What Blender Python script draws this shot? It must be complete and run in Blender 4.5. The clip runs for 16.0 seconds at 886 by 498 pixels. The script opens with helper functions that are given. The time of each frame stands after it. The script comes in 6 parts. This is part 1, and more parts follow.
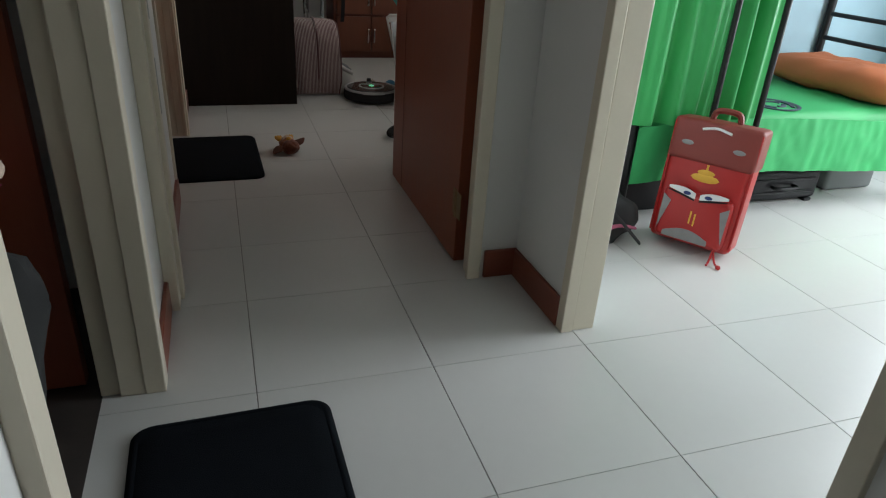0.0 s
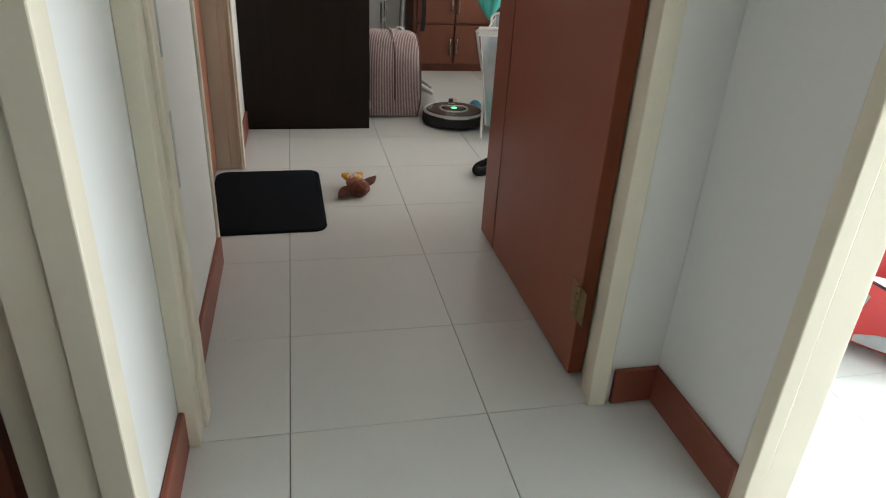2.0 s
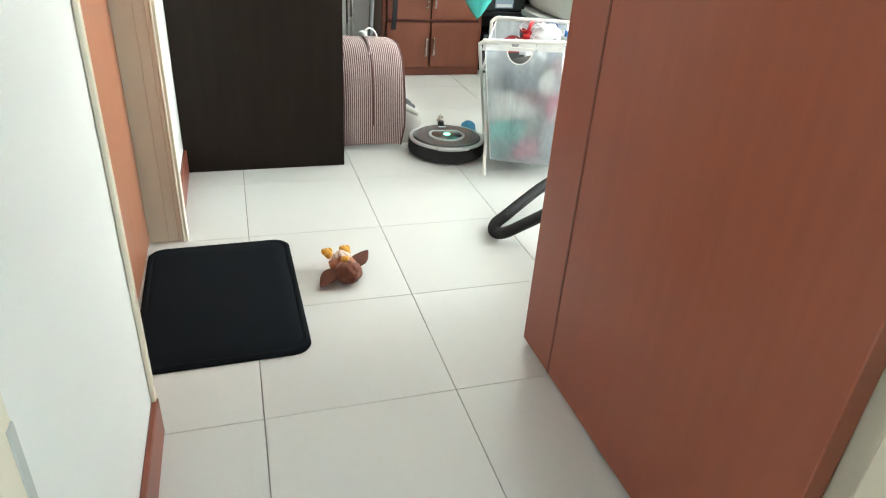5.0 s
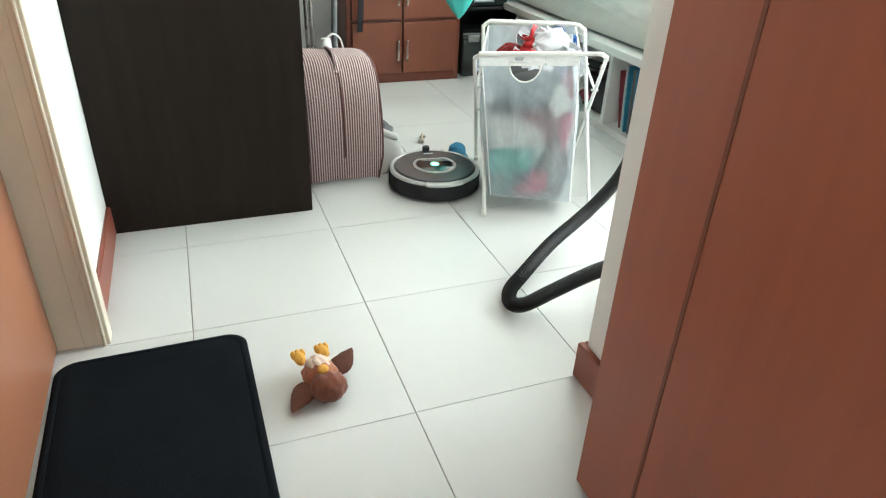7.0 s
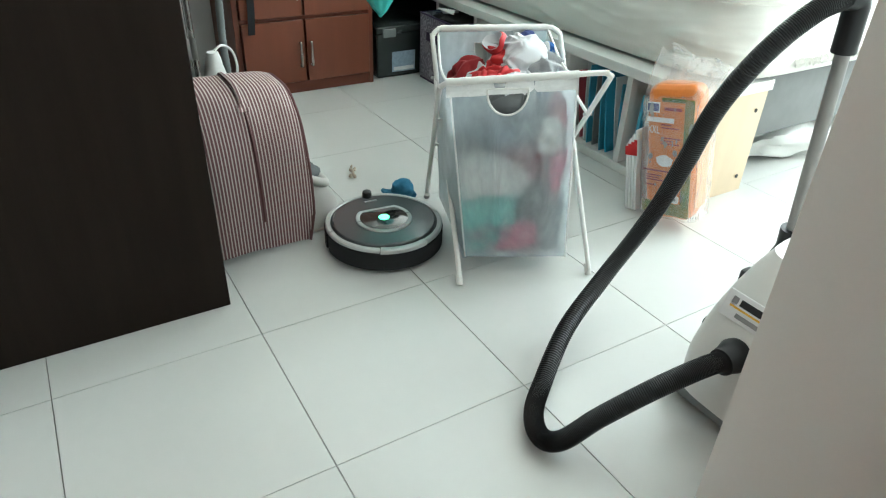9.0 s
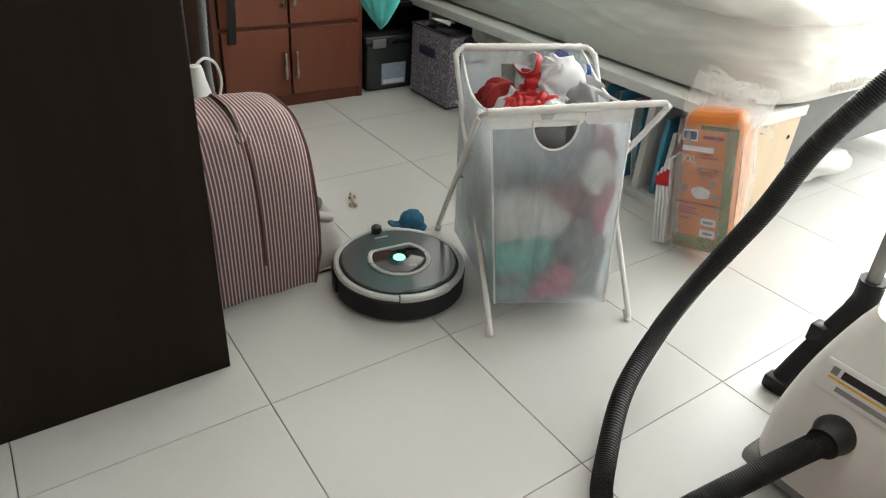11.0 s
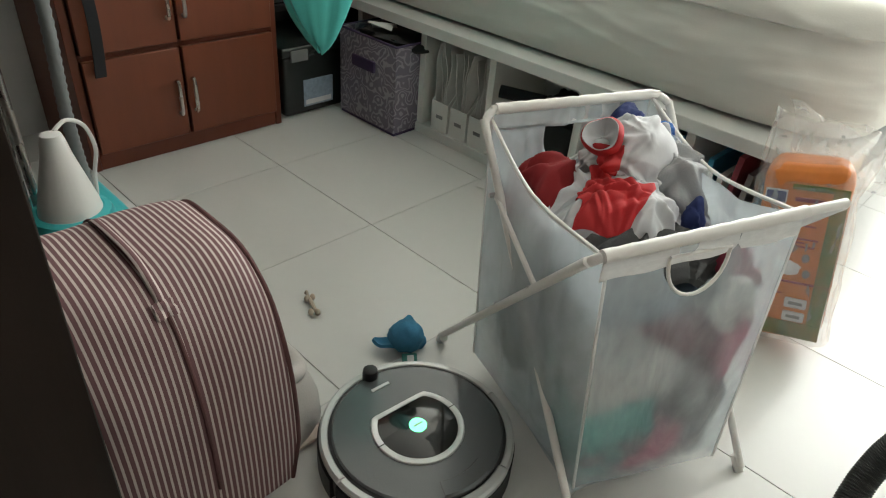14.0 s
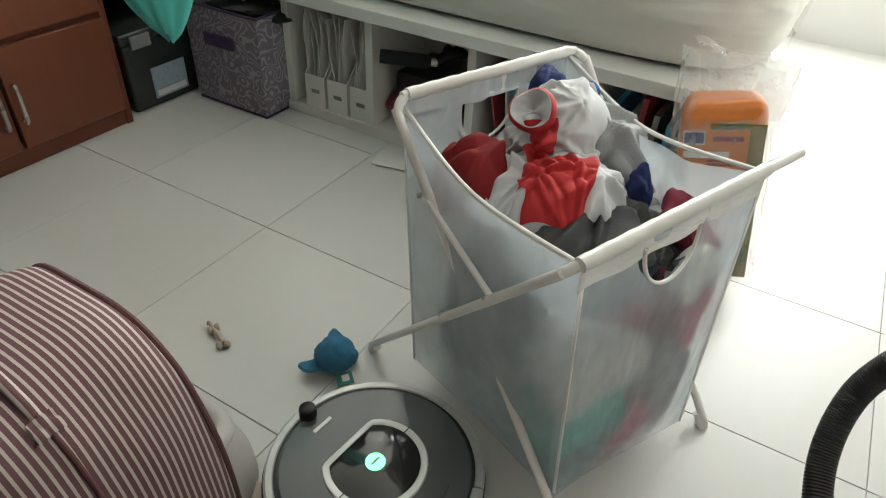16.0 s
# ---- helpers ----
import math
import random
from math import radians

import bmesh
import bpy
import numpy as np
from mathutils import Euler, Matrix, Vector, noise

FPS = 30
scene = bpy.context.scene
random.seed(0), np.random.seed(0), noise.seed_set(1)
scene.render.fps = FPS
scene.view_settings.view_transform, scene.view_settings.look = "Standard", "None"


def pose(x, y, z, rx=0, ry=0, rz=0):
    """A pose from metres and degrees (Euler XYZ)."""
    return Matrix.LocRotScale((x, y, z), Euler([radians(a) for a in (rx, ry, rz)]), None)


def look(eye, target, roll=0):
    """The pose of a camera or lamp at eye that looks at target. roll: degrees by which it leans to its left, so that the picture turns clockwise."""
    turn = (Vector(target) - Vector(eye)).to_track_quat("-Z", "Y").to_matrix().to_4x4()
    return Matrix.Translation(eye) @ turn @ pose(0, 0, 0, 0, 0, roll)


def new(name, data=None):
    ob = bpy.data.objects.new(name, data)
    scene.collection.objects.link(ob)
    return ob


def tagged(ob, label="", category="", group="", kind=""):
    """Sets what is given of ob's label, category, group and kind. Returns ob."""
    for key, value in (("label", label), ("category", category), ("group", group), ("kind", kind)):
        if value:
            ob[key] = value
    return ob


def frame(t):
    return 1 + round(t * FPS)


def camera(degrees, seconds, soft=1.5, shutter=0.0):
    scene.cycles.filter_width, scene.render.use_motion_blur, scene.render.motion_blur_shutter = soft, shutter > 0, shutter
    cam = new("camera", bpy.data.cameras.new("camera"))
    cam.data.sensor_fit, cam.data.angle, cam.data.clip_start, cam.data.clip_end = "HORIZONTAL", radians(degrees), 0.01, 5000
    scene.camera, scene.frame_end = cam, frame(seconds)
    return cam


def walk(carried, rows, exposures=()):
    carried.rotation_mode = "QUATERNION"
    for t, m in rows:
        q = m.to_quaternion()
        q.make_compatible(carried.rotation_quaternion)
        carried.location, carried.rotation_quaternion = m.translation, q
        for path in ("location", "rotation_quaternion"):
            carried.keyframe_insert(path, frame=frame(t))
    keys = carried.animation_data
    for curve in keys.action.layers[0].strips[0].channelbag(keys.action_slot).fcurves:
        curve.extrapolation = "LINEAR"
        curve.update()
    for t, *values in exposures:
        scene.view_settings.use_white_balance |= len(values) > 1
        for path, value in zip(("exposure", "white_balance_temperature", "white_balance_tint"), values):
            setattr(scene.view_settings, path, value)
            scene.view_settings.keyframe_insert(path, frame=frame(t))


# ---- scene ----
cam = camera(68.1, 16.0, soft=1.15)
PATH = [
    (0, (-0.469, -3.471, 1.047), (0.132, -1.783, 0.159), 3.8),
    (0.5, (-0.473, -3.314, 1.059), (0.082, -1.615, 0.161), 4.4),
    (1, (-0.436, -3.126, 1.049), (0.107, -1.417, 0.163), 2.4),
    (1.5, (-0.393, -2.966, 1.032), (0.055, -1.245, 0.117), 4.0),
    (2, (-0.398, -2.841, 1.028), (0.012, -1.102, 0.129), 3.3),
    (2.5, (-0.417, -2.696, 1.04), (0.02, -0.976, 0.119), 3.5),
    (3, (-0.42, -2.571, 1.033), (0.091, -0.864, 0.124), 2.4),
    (3.5, (-0.447, -2.462, 1.043), (0.07, -0.733, 0.179), 2.1),
    (5.8, (-0.435, -1.785, 1.057), (0.139, -0.147, 0.064), 4.5),
    (6, (-0.406, -1.725, 1.047), (0.15, -0.073, 0.066), 3.4),
    (6.5, (-0.381, -1.591, 1.042), (0.283, 0.043, 0.1), 3.2),
    (7, (-0.36, -1.471, 1.04), (0.282, 0.142, 0.046), 2.7),
    (7.5, (-0.312, -1.328, 1.011), (0.357, 0.263, -0.001), 3.4),
    (8, (-0.308, -1.163, 1.005), (0.465, 0.361, -0.034), 2.5),
    (8.5, (-0.301, -1.009, 1.007), (0.549, 0.484, -0.017), 1.2),
    (9, (-0.294, -0.812, 1.024), (0.615, 0.622, -0.033), 2.4),
    (9.2, (-0.258, -0.782, 1.029), (0.601, 0.662, -0.055), 1.2),
    (11.3, (-0.321, -0.47, 0.998), (0.742, 0.869, -0.041), 4.7),
    (11.5, (-0.313, -0.429, 0.999), (0.774, 0.887, -0.043), 4.6),
    (12, (-0.274, -0.28, 1.004), (0.825, 1.047, -0.012), 4.1),
    (12.5, (-0.258, -0.129, 1.0), (0.944, 1.085, -0.04), 3.9),
    (13, (-0.252, 0.009, 0.989), (1.02, 1.116, -0.086), 2.0),
    (13.5, (-0.185, 0.094, 0.981), (1.006, 1.251, -0.135), 3.8),
    (14, (-0.117, 0.16, 0.976), (1.12, 1.272, -0.134), 5.3),
    (14.5, (-0.058, 0.258, 0.979), (1.298, 1.244, -0.112), 3.7),
    (15, (-0.024, 0.317, 0.971), (1.307, 1.241, -0.201), 2.7),
    (15.5, (-0.02, 0.322, 0.966), (1.346, 1.164, -0.228), 2.8),
    (16, (-0.033, 0.321, 0.963), (1.356, 1.098, -0.248), 3.1),
]
EXPOSURES = [
    (0, -1.44, 6450, 14), (0.5, -1.0, 6500, 13), (1, -0.85, 6500, 11), (1.5, -0.45, 6500, 12), (2, 0.1, 6500, 12), (2.5, 0.72, 6500, 13), (3, 1.24, 6400, 11), (3.5, 1.47, 6300, 9),
    (6, 1.42, 6050, 0), (6.5, 1.3, 6000, -1), (7, 1.33, 5950, 1), (8, 1.22, 5850, -2), (9, 0.77, 5750, -2), (11.5, 0.38, 6500, 12), (12.5, 0.25, 6500, 10), (14, 0.09, 6500, 7), (16, 0.14, 6500, 7),
]
walk(cam, [(t, look(eye, target, roll)) for t, eye, target, roll in PATH], EXPOSURES)

# ---------- world, sun, large lights ----------
world = bpy.data.worlds.new("World")
scene.world = world
world.use_nodes = True
wn = world.node_tree
sky = wn.nodes.new("ShaderNodeTexSky")
sky.sky_type, sky.sun_disc = "NISHITA", False
sky.sun_elevation, sky.sun_rotation = radians(50), radians(70)
wn.links.new(sky.outputs[0], wn.nodes["Background"].inputs[0])
wn.nodes["Background"].inputs[1].default_value = 0.1


def area(name, x, y, z, rx, ry, rz, sx, sy, power, color):
    d = bpy.data.lights.new(name, "AREA")
    d.shape, d.size, d.size_y, d.energy, d.color = "RECTANGLE", sx, sy, power, color
    ob = new(name, d)
    ob.matrix_basis = pose(x, y, z, rx, ry, rz)
    return ob


sun = bpy.data.lights.new("sun", "SUN")
sun.energy, sun.angle, sun.color = 1.0, radians(10), (1, 0.96, 0.9)
new("sun", sun).matrix_basis = look((8, 1, 9), (0, 0, 0))
area("window_light_bedroom", 3.27, 0.95, 1.3, 0, 90, 0, 1.65, 2.5, 122, (1.0, 1.0, 0.955))
area("window_light_bunkroom", 3.27, -2.1, 1.3, 0, 90, 0, 1.5, 1.6, 245, (0.88, 0.97, 1.0))


# ---------- materials ----------
def material(name, color, rough=0.6, metal=0.0, vary=0.12, vscale=6.0, fine=90.0, bump=0.1, per_object=0.0, per_island=0.0, tint=None,
             spec=0.5, sheen=0.0, coat=0.0, stretch=(1, 1, 1)):
    m = bpy.data.materials.new(name)
    m.use_nodes = True
    nt = m.node_tree
    n, ln = nt.nodes, nt.links.new
    b = n["Principled BSDF"]
    b.inputs["Roughness"].default_value = rough
    b.inputs["Metallic"].default_value = metal
    b.inputs["Specular IOR Level"].default_value = spec
    b.inputs["Sheen Weight"].default_value = sheen
    b.inputs["Coat Weight"].default_value = coat
    tc = n.new("ShaderNodeTexCoord")
    mp = n.new("ShaderNodeMapping")
    mp.inputs["Scale"].default_value = stretch
    ln(tc.outputs["Object"], mp.inputs[0])
    big = n.new("ShaderNodeTexNoise")
    big.inputs["Scale"].default_value, big.inputs["Detail"].default_value = vscale, 4
    ln(mp.outputs[0], big.inputs[0])
    small = n.new("ShaderNodeTexNoise")
    small.inputs["Scale"].default_value, small.inputs["Detail"].default_value = fine, 3
    ln(mp.outputs[0], small.inputs[0])
    dark = tint or tuple(c * (1 - 2 * vary) for c in color)
    ramp = n.new("ShaderNodeMix")
    ramp.data_type = "RGBA"
    ramp.inputs["A"].default_value, ramp.inputs["B"].default_value = (*dark, 1), (*color, 1)
    mul = n.new("ShaderNodeMath")
    mul.operation = "MULTIPLY_ADD"
    ln(big.outputs[0], mul.inputs[0])
    mul.inputs[1].default_value, mul.inputs[2].default_value = 1.6, -0.15
    mul.use_clamp = True
    fac = n.new("ShaderNodeMath")
    fac.operation = "MULTIPLY_ADD"
    ln(small.outputs[0], fac.inputs[0])
    fac.inputs[1].default_value = 0.5
    ln(mul.outputs[0], fac.inputs[2])
    sub = n.new("ShaderNodeMath")
    sub.operation = "SUBTRACT"
    sub.use_clamp = True
    ln(fac.outputs[0], sub.inputs[0])
    sub.inputs[1].default_value = 0.2
    ln(sub.outputs[0], ramp.inputs["Factor"])
    out = ramp.outputs["Result"]
    if per_object or per_island:
        src = n.new("ShaderNodeObjectInfo") if per_object else n.new("ShaderNodeNewGeometry")
        hsv = n.new("ShaderNodeHueSaturation")
        mr = n.new("ShaderNodeMapRange")
        k = per_object or per_island
        mr.inputs["To Min"].default_value, mr.inputs["To Max"].default_value = 1 - k, 1 + k
        ln(src.outputs["Random" if per_object else "Random Per Island"], mr.inputs["Value"])
        ln(mr.outputs[0], hsv.inputs["Value"])
        ln(out, hsv.inputs["Color"])
        out = hsv.outputs[0]
    ln(out, b.inputs["Base Color"])
    rr = n.new("ShaderNodeMapRange")
    rr.inputs["To Min"].default_value, rr.inputs["To Max"].default_value = max(0.02, rough - 0.07), min(1, rough + 0.07)
    ln(big.outputs[0], rr.inputs["Value"])
    ln(rr.outputs[0], b.inputs["Roughness"])
    if bump:
        bp = n.new("ShaderNodeBump")
        bp.inputs["Strength"].default_value, bp.inputs["Distance"].default_value = bump, 0.002
        ln(small.outputs[0], bp.inputs["Height"])
        ln(bp.outputs[0], b.inputs["Normal"])
    return m


def banded(name, a, c, axis, freq, duty=0.5, rough=0.85, bump=0.15):
    """Two colours in stripes across one axis of the thing, with cloth grain."""
    m = material(name, a, rough, vary=0.06, fine=300, bump=bump)
    nt = m.node_tree
    n, ln = nt.nodes, nt.links.new
    tc = [x for x in n if x.type == "TEX_COORD"][0]
    sp = n.new("ShaderNodeSeparateXYZ")
    ln(tc.outputs["Object"], sp.inputs[0])
    f = n.new("ShaderNodeMath")
    f.operation = "MULTIPLY"
    ln(sp.outputs[axis], f.inputs[0])
    f.inputs[1].default_value = freq
    fr = n.new("ShaderNodeMath")
    fr.operation = "FRACT"
    ln(f.outputs[0], fr.inputs[0])
    gt = n.new("ShaderNodeMath")
    gt.operation = "GREATER_THAN"
    ln(fr.outputs[0], gt.inputs[0])
    gt.inputs[1].default_value = duty
    mix = n.new("ShaderNodeMix")
    mix.data_type = "RGBA"
    old = n["Principled BSDF"].inputs["Base Color"].links[0].from_socket
    ln(old, mix.inputs["A"])
    mix.inputs["B"].default_value = (*c, 1)
    ln(gt.outputs[0], mix.inputs["Factor"])
    ln(mix.outputs["Result"], n["Principled BSDF"].inputs["Base Color"])
    return m


def sheer(name, color, see, through_light, rough=0.5):
    """A thin milky sheet: partly clear, partly scattering."""
    m = bpy.data.materials.new(name)
    m.use_nodes = True
    nt = m.node_tree
    n, ln = nt.nodes, nt.links.new
    b = n["Principled BSDF"]
    b.inputs["Base Color"].default_value = (*color, 1)
    b.inputs["Roughness"].default_value = rough
    tl = n.new("ShaderNodeBsdfTranslucent")
    tl.inputs[0].default_value = (*color, 1)
    tr = n.new("ShaderNodeBsdfTransparent")
    m1, m2 = n.new("ShaderNodeMixShader"), n.new("ShaderNodeMixShader")
    m1.inputs[0].default_value = through_light
    ln(b.outputs[0], m1.inputs[1])
    ln(tl.outputs[0], m1.inputs[2])
    nz = n.new("ShaderNodeTexNoise")
    nz.inputs["Scale"].default_value, nz.inputs["Detail"].default_value = 9, 3
    mr = n.new("ShaderNodeMapRange")
    mr.inputs["To Min"].default_value, mr.inputs["To Max"].default_value = see - 0.15, see + 0.12
    ln(nz.outputs[0], mr.inputs["Value"])
    ln(mr.outputs[0], m2.inputs[0])
    ln(m1.outputs[0], m2.inputs[1])
    ln(tr.outputs[0], m2.inputs[2])
    ln(m2.outputs[0], n["Material Output"].inputs[0])
    return m


def damask(name, a, c):
    """Pale scrolls on a darker woven ground."""
    m = material(name, a, 0.8, vary=0.08, vscale=20, fine=260, bump=0.2)
    n, ln = m.node_tree.nodes, m.node_tree.links.new
    tc = [x for x in n if x.type == "TEX_COORD"][0]
    wv = n.new("ShaderNodeTexWave")
    wv.wave_type, wv.rings_direction = "RINGS", "SPHERICAL"
    for key, value in (("Scale", 10.0), ("Distortion", 30.0), ("Detail", 1.5), ("Detail Scale", 1.6)):
        wv.inputs[key].default_value = value
    ln(tc.outputs["Object"], wv.inputs[0])
    mr = n.new("ShaderNodeMapRange")
    mr.inputs["From Min"].default_value, mr.inputs["From Max"].default_value = 0.62, 0.85
    ln(wv.outputs["Fac"], mr.inputs["Value"])
    mix = n.new("ShaderNodeMix")
    mix.data_type = "RGBA"
    ln(n["Principled BSDF"].inputs["Base Color"].links[0].from_socket, mix.inputs["A"])
    mix.inputs["B"].default_value = (*c, 1)
    ln(mr.outputs[0], mix.inputs["Factor"])
    ln(mix.outputs["Result"], n["Principled BSDF"].inputs["Base Color"])
    return m


TILE = material("porcelain_tile", (0.62, 0.62, 0.60), 0.30, vary=0.03, vscale=3, fine=40, bump=0.02, per_object=0.02)
GROUT = material("grout", (0.30, 0.29, 0.27), 0.9, vary=0.2, fine=150)
WALL = material("white_wall_paint", (0.74, 0.735, 0.71), 0.7, vary=0.02, vscale=2, fine=160, bump=0.08)
FRAME = material("cream_frame_paint", (0.69, 0.625, 0.50), 0.4, vary=0.05, vscale=4, fine=120, bump=0.05)
SKIRT = material("red_brown_skirting", (0.24, 0.062, 0.036), 0.4, vary=0.1, vscale=10, fine=150, stretch=(1, 0.1, 1))
DOORWOOD = material("red_brown_door_veneer", (0.285, 0.076, 0.038), 0.38, vary=0.09, vscale=7, fine=70, bump=0.05, stretch=(6, 6, 0.35))
DOORWOOD2 = material("orange_brown_door_veneer", (0.30, 0.12, 0.066), 0.35, vary=0.09, vscale=7, fine=70, bump=0.04, stretch=(6, 6, 0.35))
WENGE = material("dark_wenge_laminate", (0.0195, 0.0138, 0.011), 0.5, vary=0.2, vscale=6, fine=90, bump=0.06, spec=0.10, stretch=(5, 5, 0.4))
CABWOOD = material("cherry_laminate", (0.18, 0.048, 0.021), 0.42, vary=0.1, vscale=6, fine=80, bump=0.04, stretch=(4, 4, 0.4))
CABEDGE = material("dark_cherry_edge", (0.15, 0.034, 0.015), 0.45, vary=0.12, vscale=8)
BIRCH = material("pale_birch_board", (0.66, 0.53, 0.37), 0.5, vary=0.06, vscale=5, fine=80, stretch=(6, 1, 0.5))
WHITEBOARD = material("white_melamine", (0.72, 0.72, 0.69), 0.42, vary=0.02, vscale=5, bump=0.02)
CHROME = material("brushed_steel", (0.62, 0.60, 0.58), 0.28, 1.0, vary=0.04, fine=200)
DULLTUBE = material("dull_grey_tube", (0.30, 0.29, 0.28), 0.45, 0.4, vary=0.08, vscale=20)
BRASS = material("old_brass", (0.33, 0.24, 0.13), 0.42, 1.0, vary=0.15, vscale=40)
BLACK = material("black_plastic", (0.010, 0.010, 0.011), 0.42, vary=0.15, vscale=20, fine=200, bump=0.05, spec=0.35)
MATBLACK = material("matt_black_cloth", (0.012, 0.013, 0.016), 0.9, vary=0.2, vscale=20, fine=300, bump=0.25)
MATPILE = material("black_velvet_pile", (0.006, 0.008, 0.011), 1.0, vary=0.22, vscale=9, fine=420, bump=0.6, spec=0.1)
GREYTOP = material("gunmetal_plastic", (0.10, 0.108, 0.112), 0.2, 0.2, vary=0.05, vscale=10, fine=300, coat=0.3)
GLOSSBLACK = material("gloss_black_plastic", (0.02, 0.02, 0.02), 0.12, vary=0.05, coat=0.5)
SILVER = material("silver_plastic", (0.52, 0.525, 0.52), 0.33, 0.45, vary=0.04, fine=300)
WHITEMETAL = material("white_enamelled_tube", (0.76, 0.75, 0.72), 0.35, vary=0.05, vscale=20)
WHITEPLASTIC = material("white_plastic", (0.72, 0.71, 0.68), 0.33, vary=0.03, vscale=9, bump=0.02)
GREYPLASTIC = material("grey_plastic", (0.20, 0.21, 0.21), 0.45, vary=0.08)
STRIKEGREY = material("pale_grey_strip", (0.42, 0.43, 0.41), 0.5, vary=0.05, vscale=20)
SHEET = material("white_cotton_sheet", (0.70, 0.685, 0.64), 0.9, vary=0.04, vscale=4, fine=260, bump=0.2, sheen=0.1)
GREYBASE = material("grey_bed_upholstery", (0.20, 0.205, 0.205), 0.85, vary=0.08, vscale=20, fine=300, bump=0.2)
GREEN = material("green_satin", (0.022, 0.37, 0.085), 0.45, vary=0.08, vscale=5, fine=300, bump=0.15, sheen=0.2)
GREENSHEET = material("pale_green_sheet", (0.04, 0.44, 0.135), 0.6, vary=0.08, vscale=6, fine=260, bump=0.2)
ORANGE = material("orange_pillow_cotton", (0.60, 0.17, 0.06), 0.8, vary=0.08, vscale=7, fine=260, bump=0.2)
REDNYLON = material("red_nylon", (0.42, 0.018, 0.016), 0.42, vary=0.1, vscale=9, fine=260, bump=0.15)
DARKRED = material("dark_red_nylon", (0.23, 0.036, 0.027), 0.5, vary=0.1, vscale=9, fine=260)
YELLOW = material("yellow_print", (0.75, 0.42, 0.04), 0.5, vary=0.1, vscale=30)
GREYPRINT = material("grey_print", (0.24, 0.235, 0.235), 0.5, vary=0.1, vscale=30)
WHITEPRINT = material("white_print", (0.75, 0.75, 0.75), 0.5, vary=0.05, vscale=30)
BLUEPRINT = material("navy_print", (0.03, 0.05, 0.18), 0.5, vary=0.1, vscale=30)
BAGSHEET = sheer("milky_bag_sheet", (0.64, 0.71, 0.745), 0.58, 0.4, 0.35)
BAGSIDE = sheer("thicker_milky_bag_sheet", (0.64, 0.71, 0.745), 0.36, 0.4, 0.35)
CLEARFILM = sheer("clear_film", (0.85, 0.85, 0.84), 0.76, 0.3, 0.08)
STRIPE = banded("maroon_pinstripe_cloth", (0.16, 0.078, 0.083), (0.56, 0.48, 0.455), 0, 112, 0.63)
BEIGE = material("beige_fleece", (0.56, 0.47, 0.42), 0.95, vary=0.08, vscale=12, fine=260, bump=0.4, sheen=0.2)
FLEECE = material("pale_fleece", (0.50, 0.475, 0.445), 0.95, vary=0.08, vscale=12, fine=260, bump=0.4, sheen=0.2)
GREYFUR = material("grey_plush", (0.12, 0.125, 0.13), 0.95, vary=0.3, vscale=25, fine=260, bump=0.5)
TEAL = material("teal_cloth", (0.08, 0.50, 0.45), 0.6, vary=0.1, vscale=9, fine=240, bump=0.15)
TEALPLASTIC = material("teal_plastic", (0.06, 0.45, 0.47), 0.35, vary=0.05)
DARKPURPLE = material("dark_purple_trim", (0.05, 0.03, 0.085), 0.7, vary=0.1)
PURPLE = damask("lilac_damask", (0.20, 0.18, 0.225), (0.36, 0.34, 0.385))
SMOKE = material("smoked_plastic", (0.025, 0.03, 0.03), 0.25, vary=0.1, vscale=9)
LABEL = material("printed_label", (0.34, 0.42, 0.52), 0.5, vary=0.2, vscale=60)
PACK = material("orange_film_pack", (0.70, 0.21, 0.035), 0.3, vary=0.12, vscale=14, fine=90, bump=0.1)
PACKGREEN = material("green_leaf_print", (0.055, 0.13, 0.025), 0.4, vary=0.35, vscale=38, tint=(0.34, 0.17, 0.03))
# paler pack orange: light falling on the pack's side, put into the colour
LITPACK = material("lit_orange_film", (0.72, 0.36, 0.17), 0.35, vary=0.15, vscale=20)
PAPER = material("paper", (0.68, 0.68, 0.66), 0.8, vary=0.06, vscale=15)
BLUEFOLDER = material("blue_folder", (0.06, 0.32, 0.50), 0.4, vary=0.15, vscale=20)
REDFOLDER = material("maroon_folder", (0.30, 0.04, 0.06), 0.5, vary=0.15, vscale=20)
CLOTHRED = material("red_jersey", (0.46, 0.011, 0.015), 0.7, vary=0.1, vscale=9, fine=500, bump=0.12)
# the red shirt lies in shade, which is put into this darker red
SHADEDRED = material("shaded_red_shirt", (0.27, 0.008, 0.012), 0.8, vary=0.12, vscale=9, fine=400, bump=0.2)
CLOTHWHITE = material("white_jersey", (0.56, 0.565, 0.585), 0.75, vary=0.05, vscale=9, fine=500, bump=0.1)
CLOTHGREY = material("grey_mesh_jersey", (0.36, 0.37, 0.38), 0.85, vary=0.12, vscale=12, fine=420, bump=0.6)
CLOTHDARK = material("charcoal_cloth", (0.035, 0.036, 0.036), 0.85, vary=0.2, vscale=12, fine=300, bump=0.3)
CLOTHNAVY = material("navy_cloth", (0.02, 0.035, 0.14), 0.8, vary=0.1, vscale=12, fine=300, bump=0.3)
CLOTHBLUE = material("bright_blue_cloth", (0.03, 0.13, 0.42), 0.8, vary=0.1, vscale=12, fine=300, bump=0.3)
CLOTHSLATE = material("dusky_blue_cloth", (0.07, 0.11, 0.16), 0.8, vary=0.1, vscale=12, fine=300, bump=0.3)
CLOTHPINK = material("pink_cloth", (0.62, 0.16, 0.26), 0.8, vary=0.1, vscale=12, fine=300, bump=0.3)
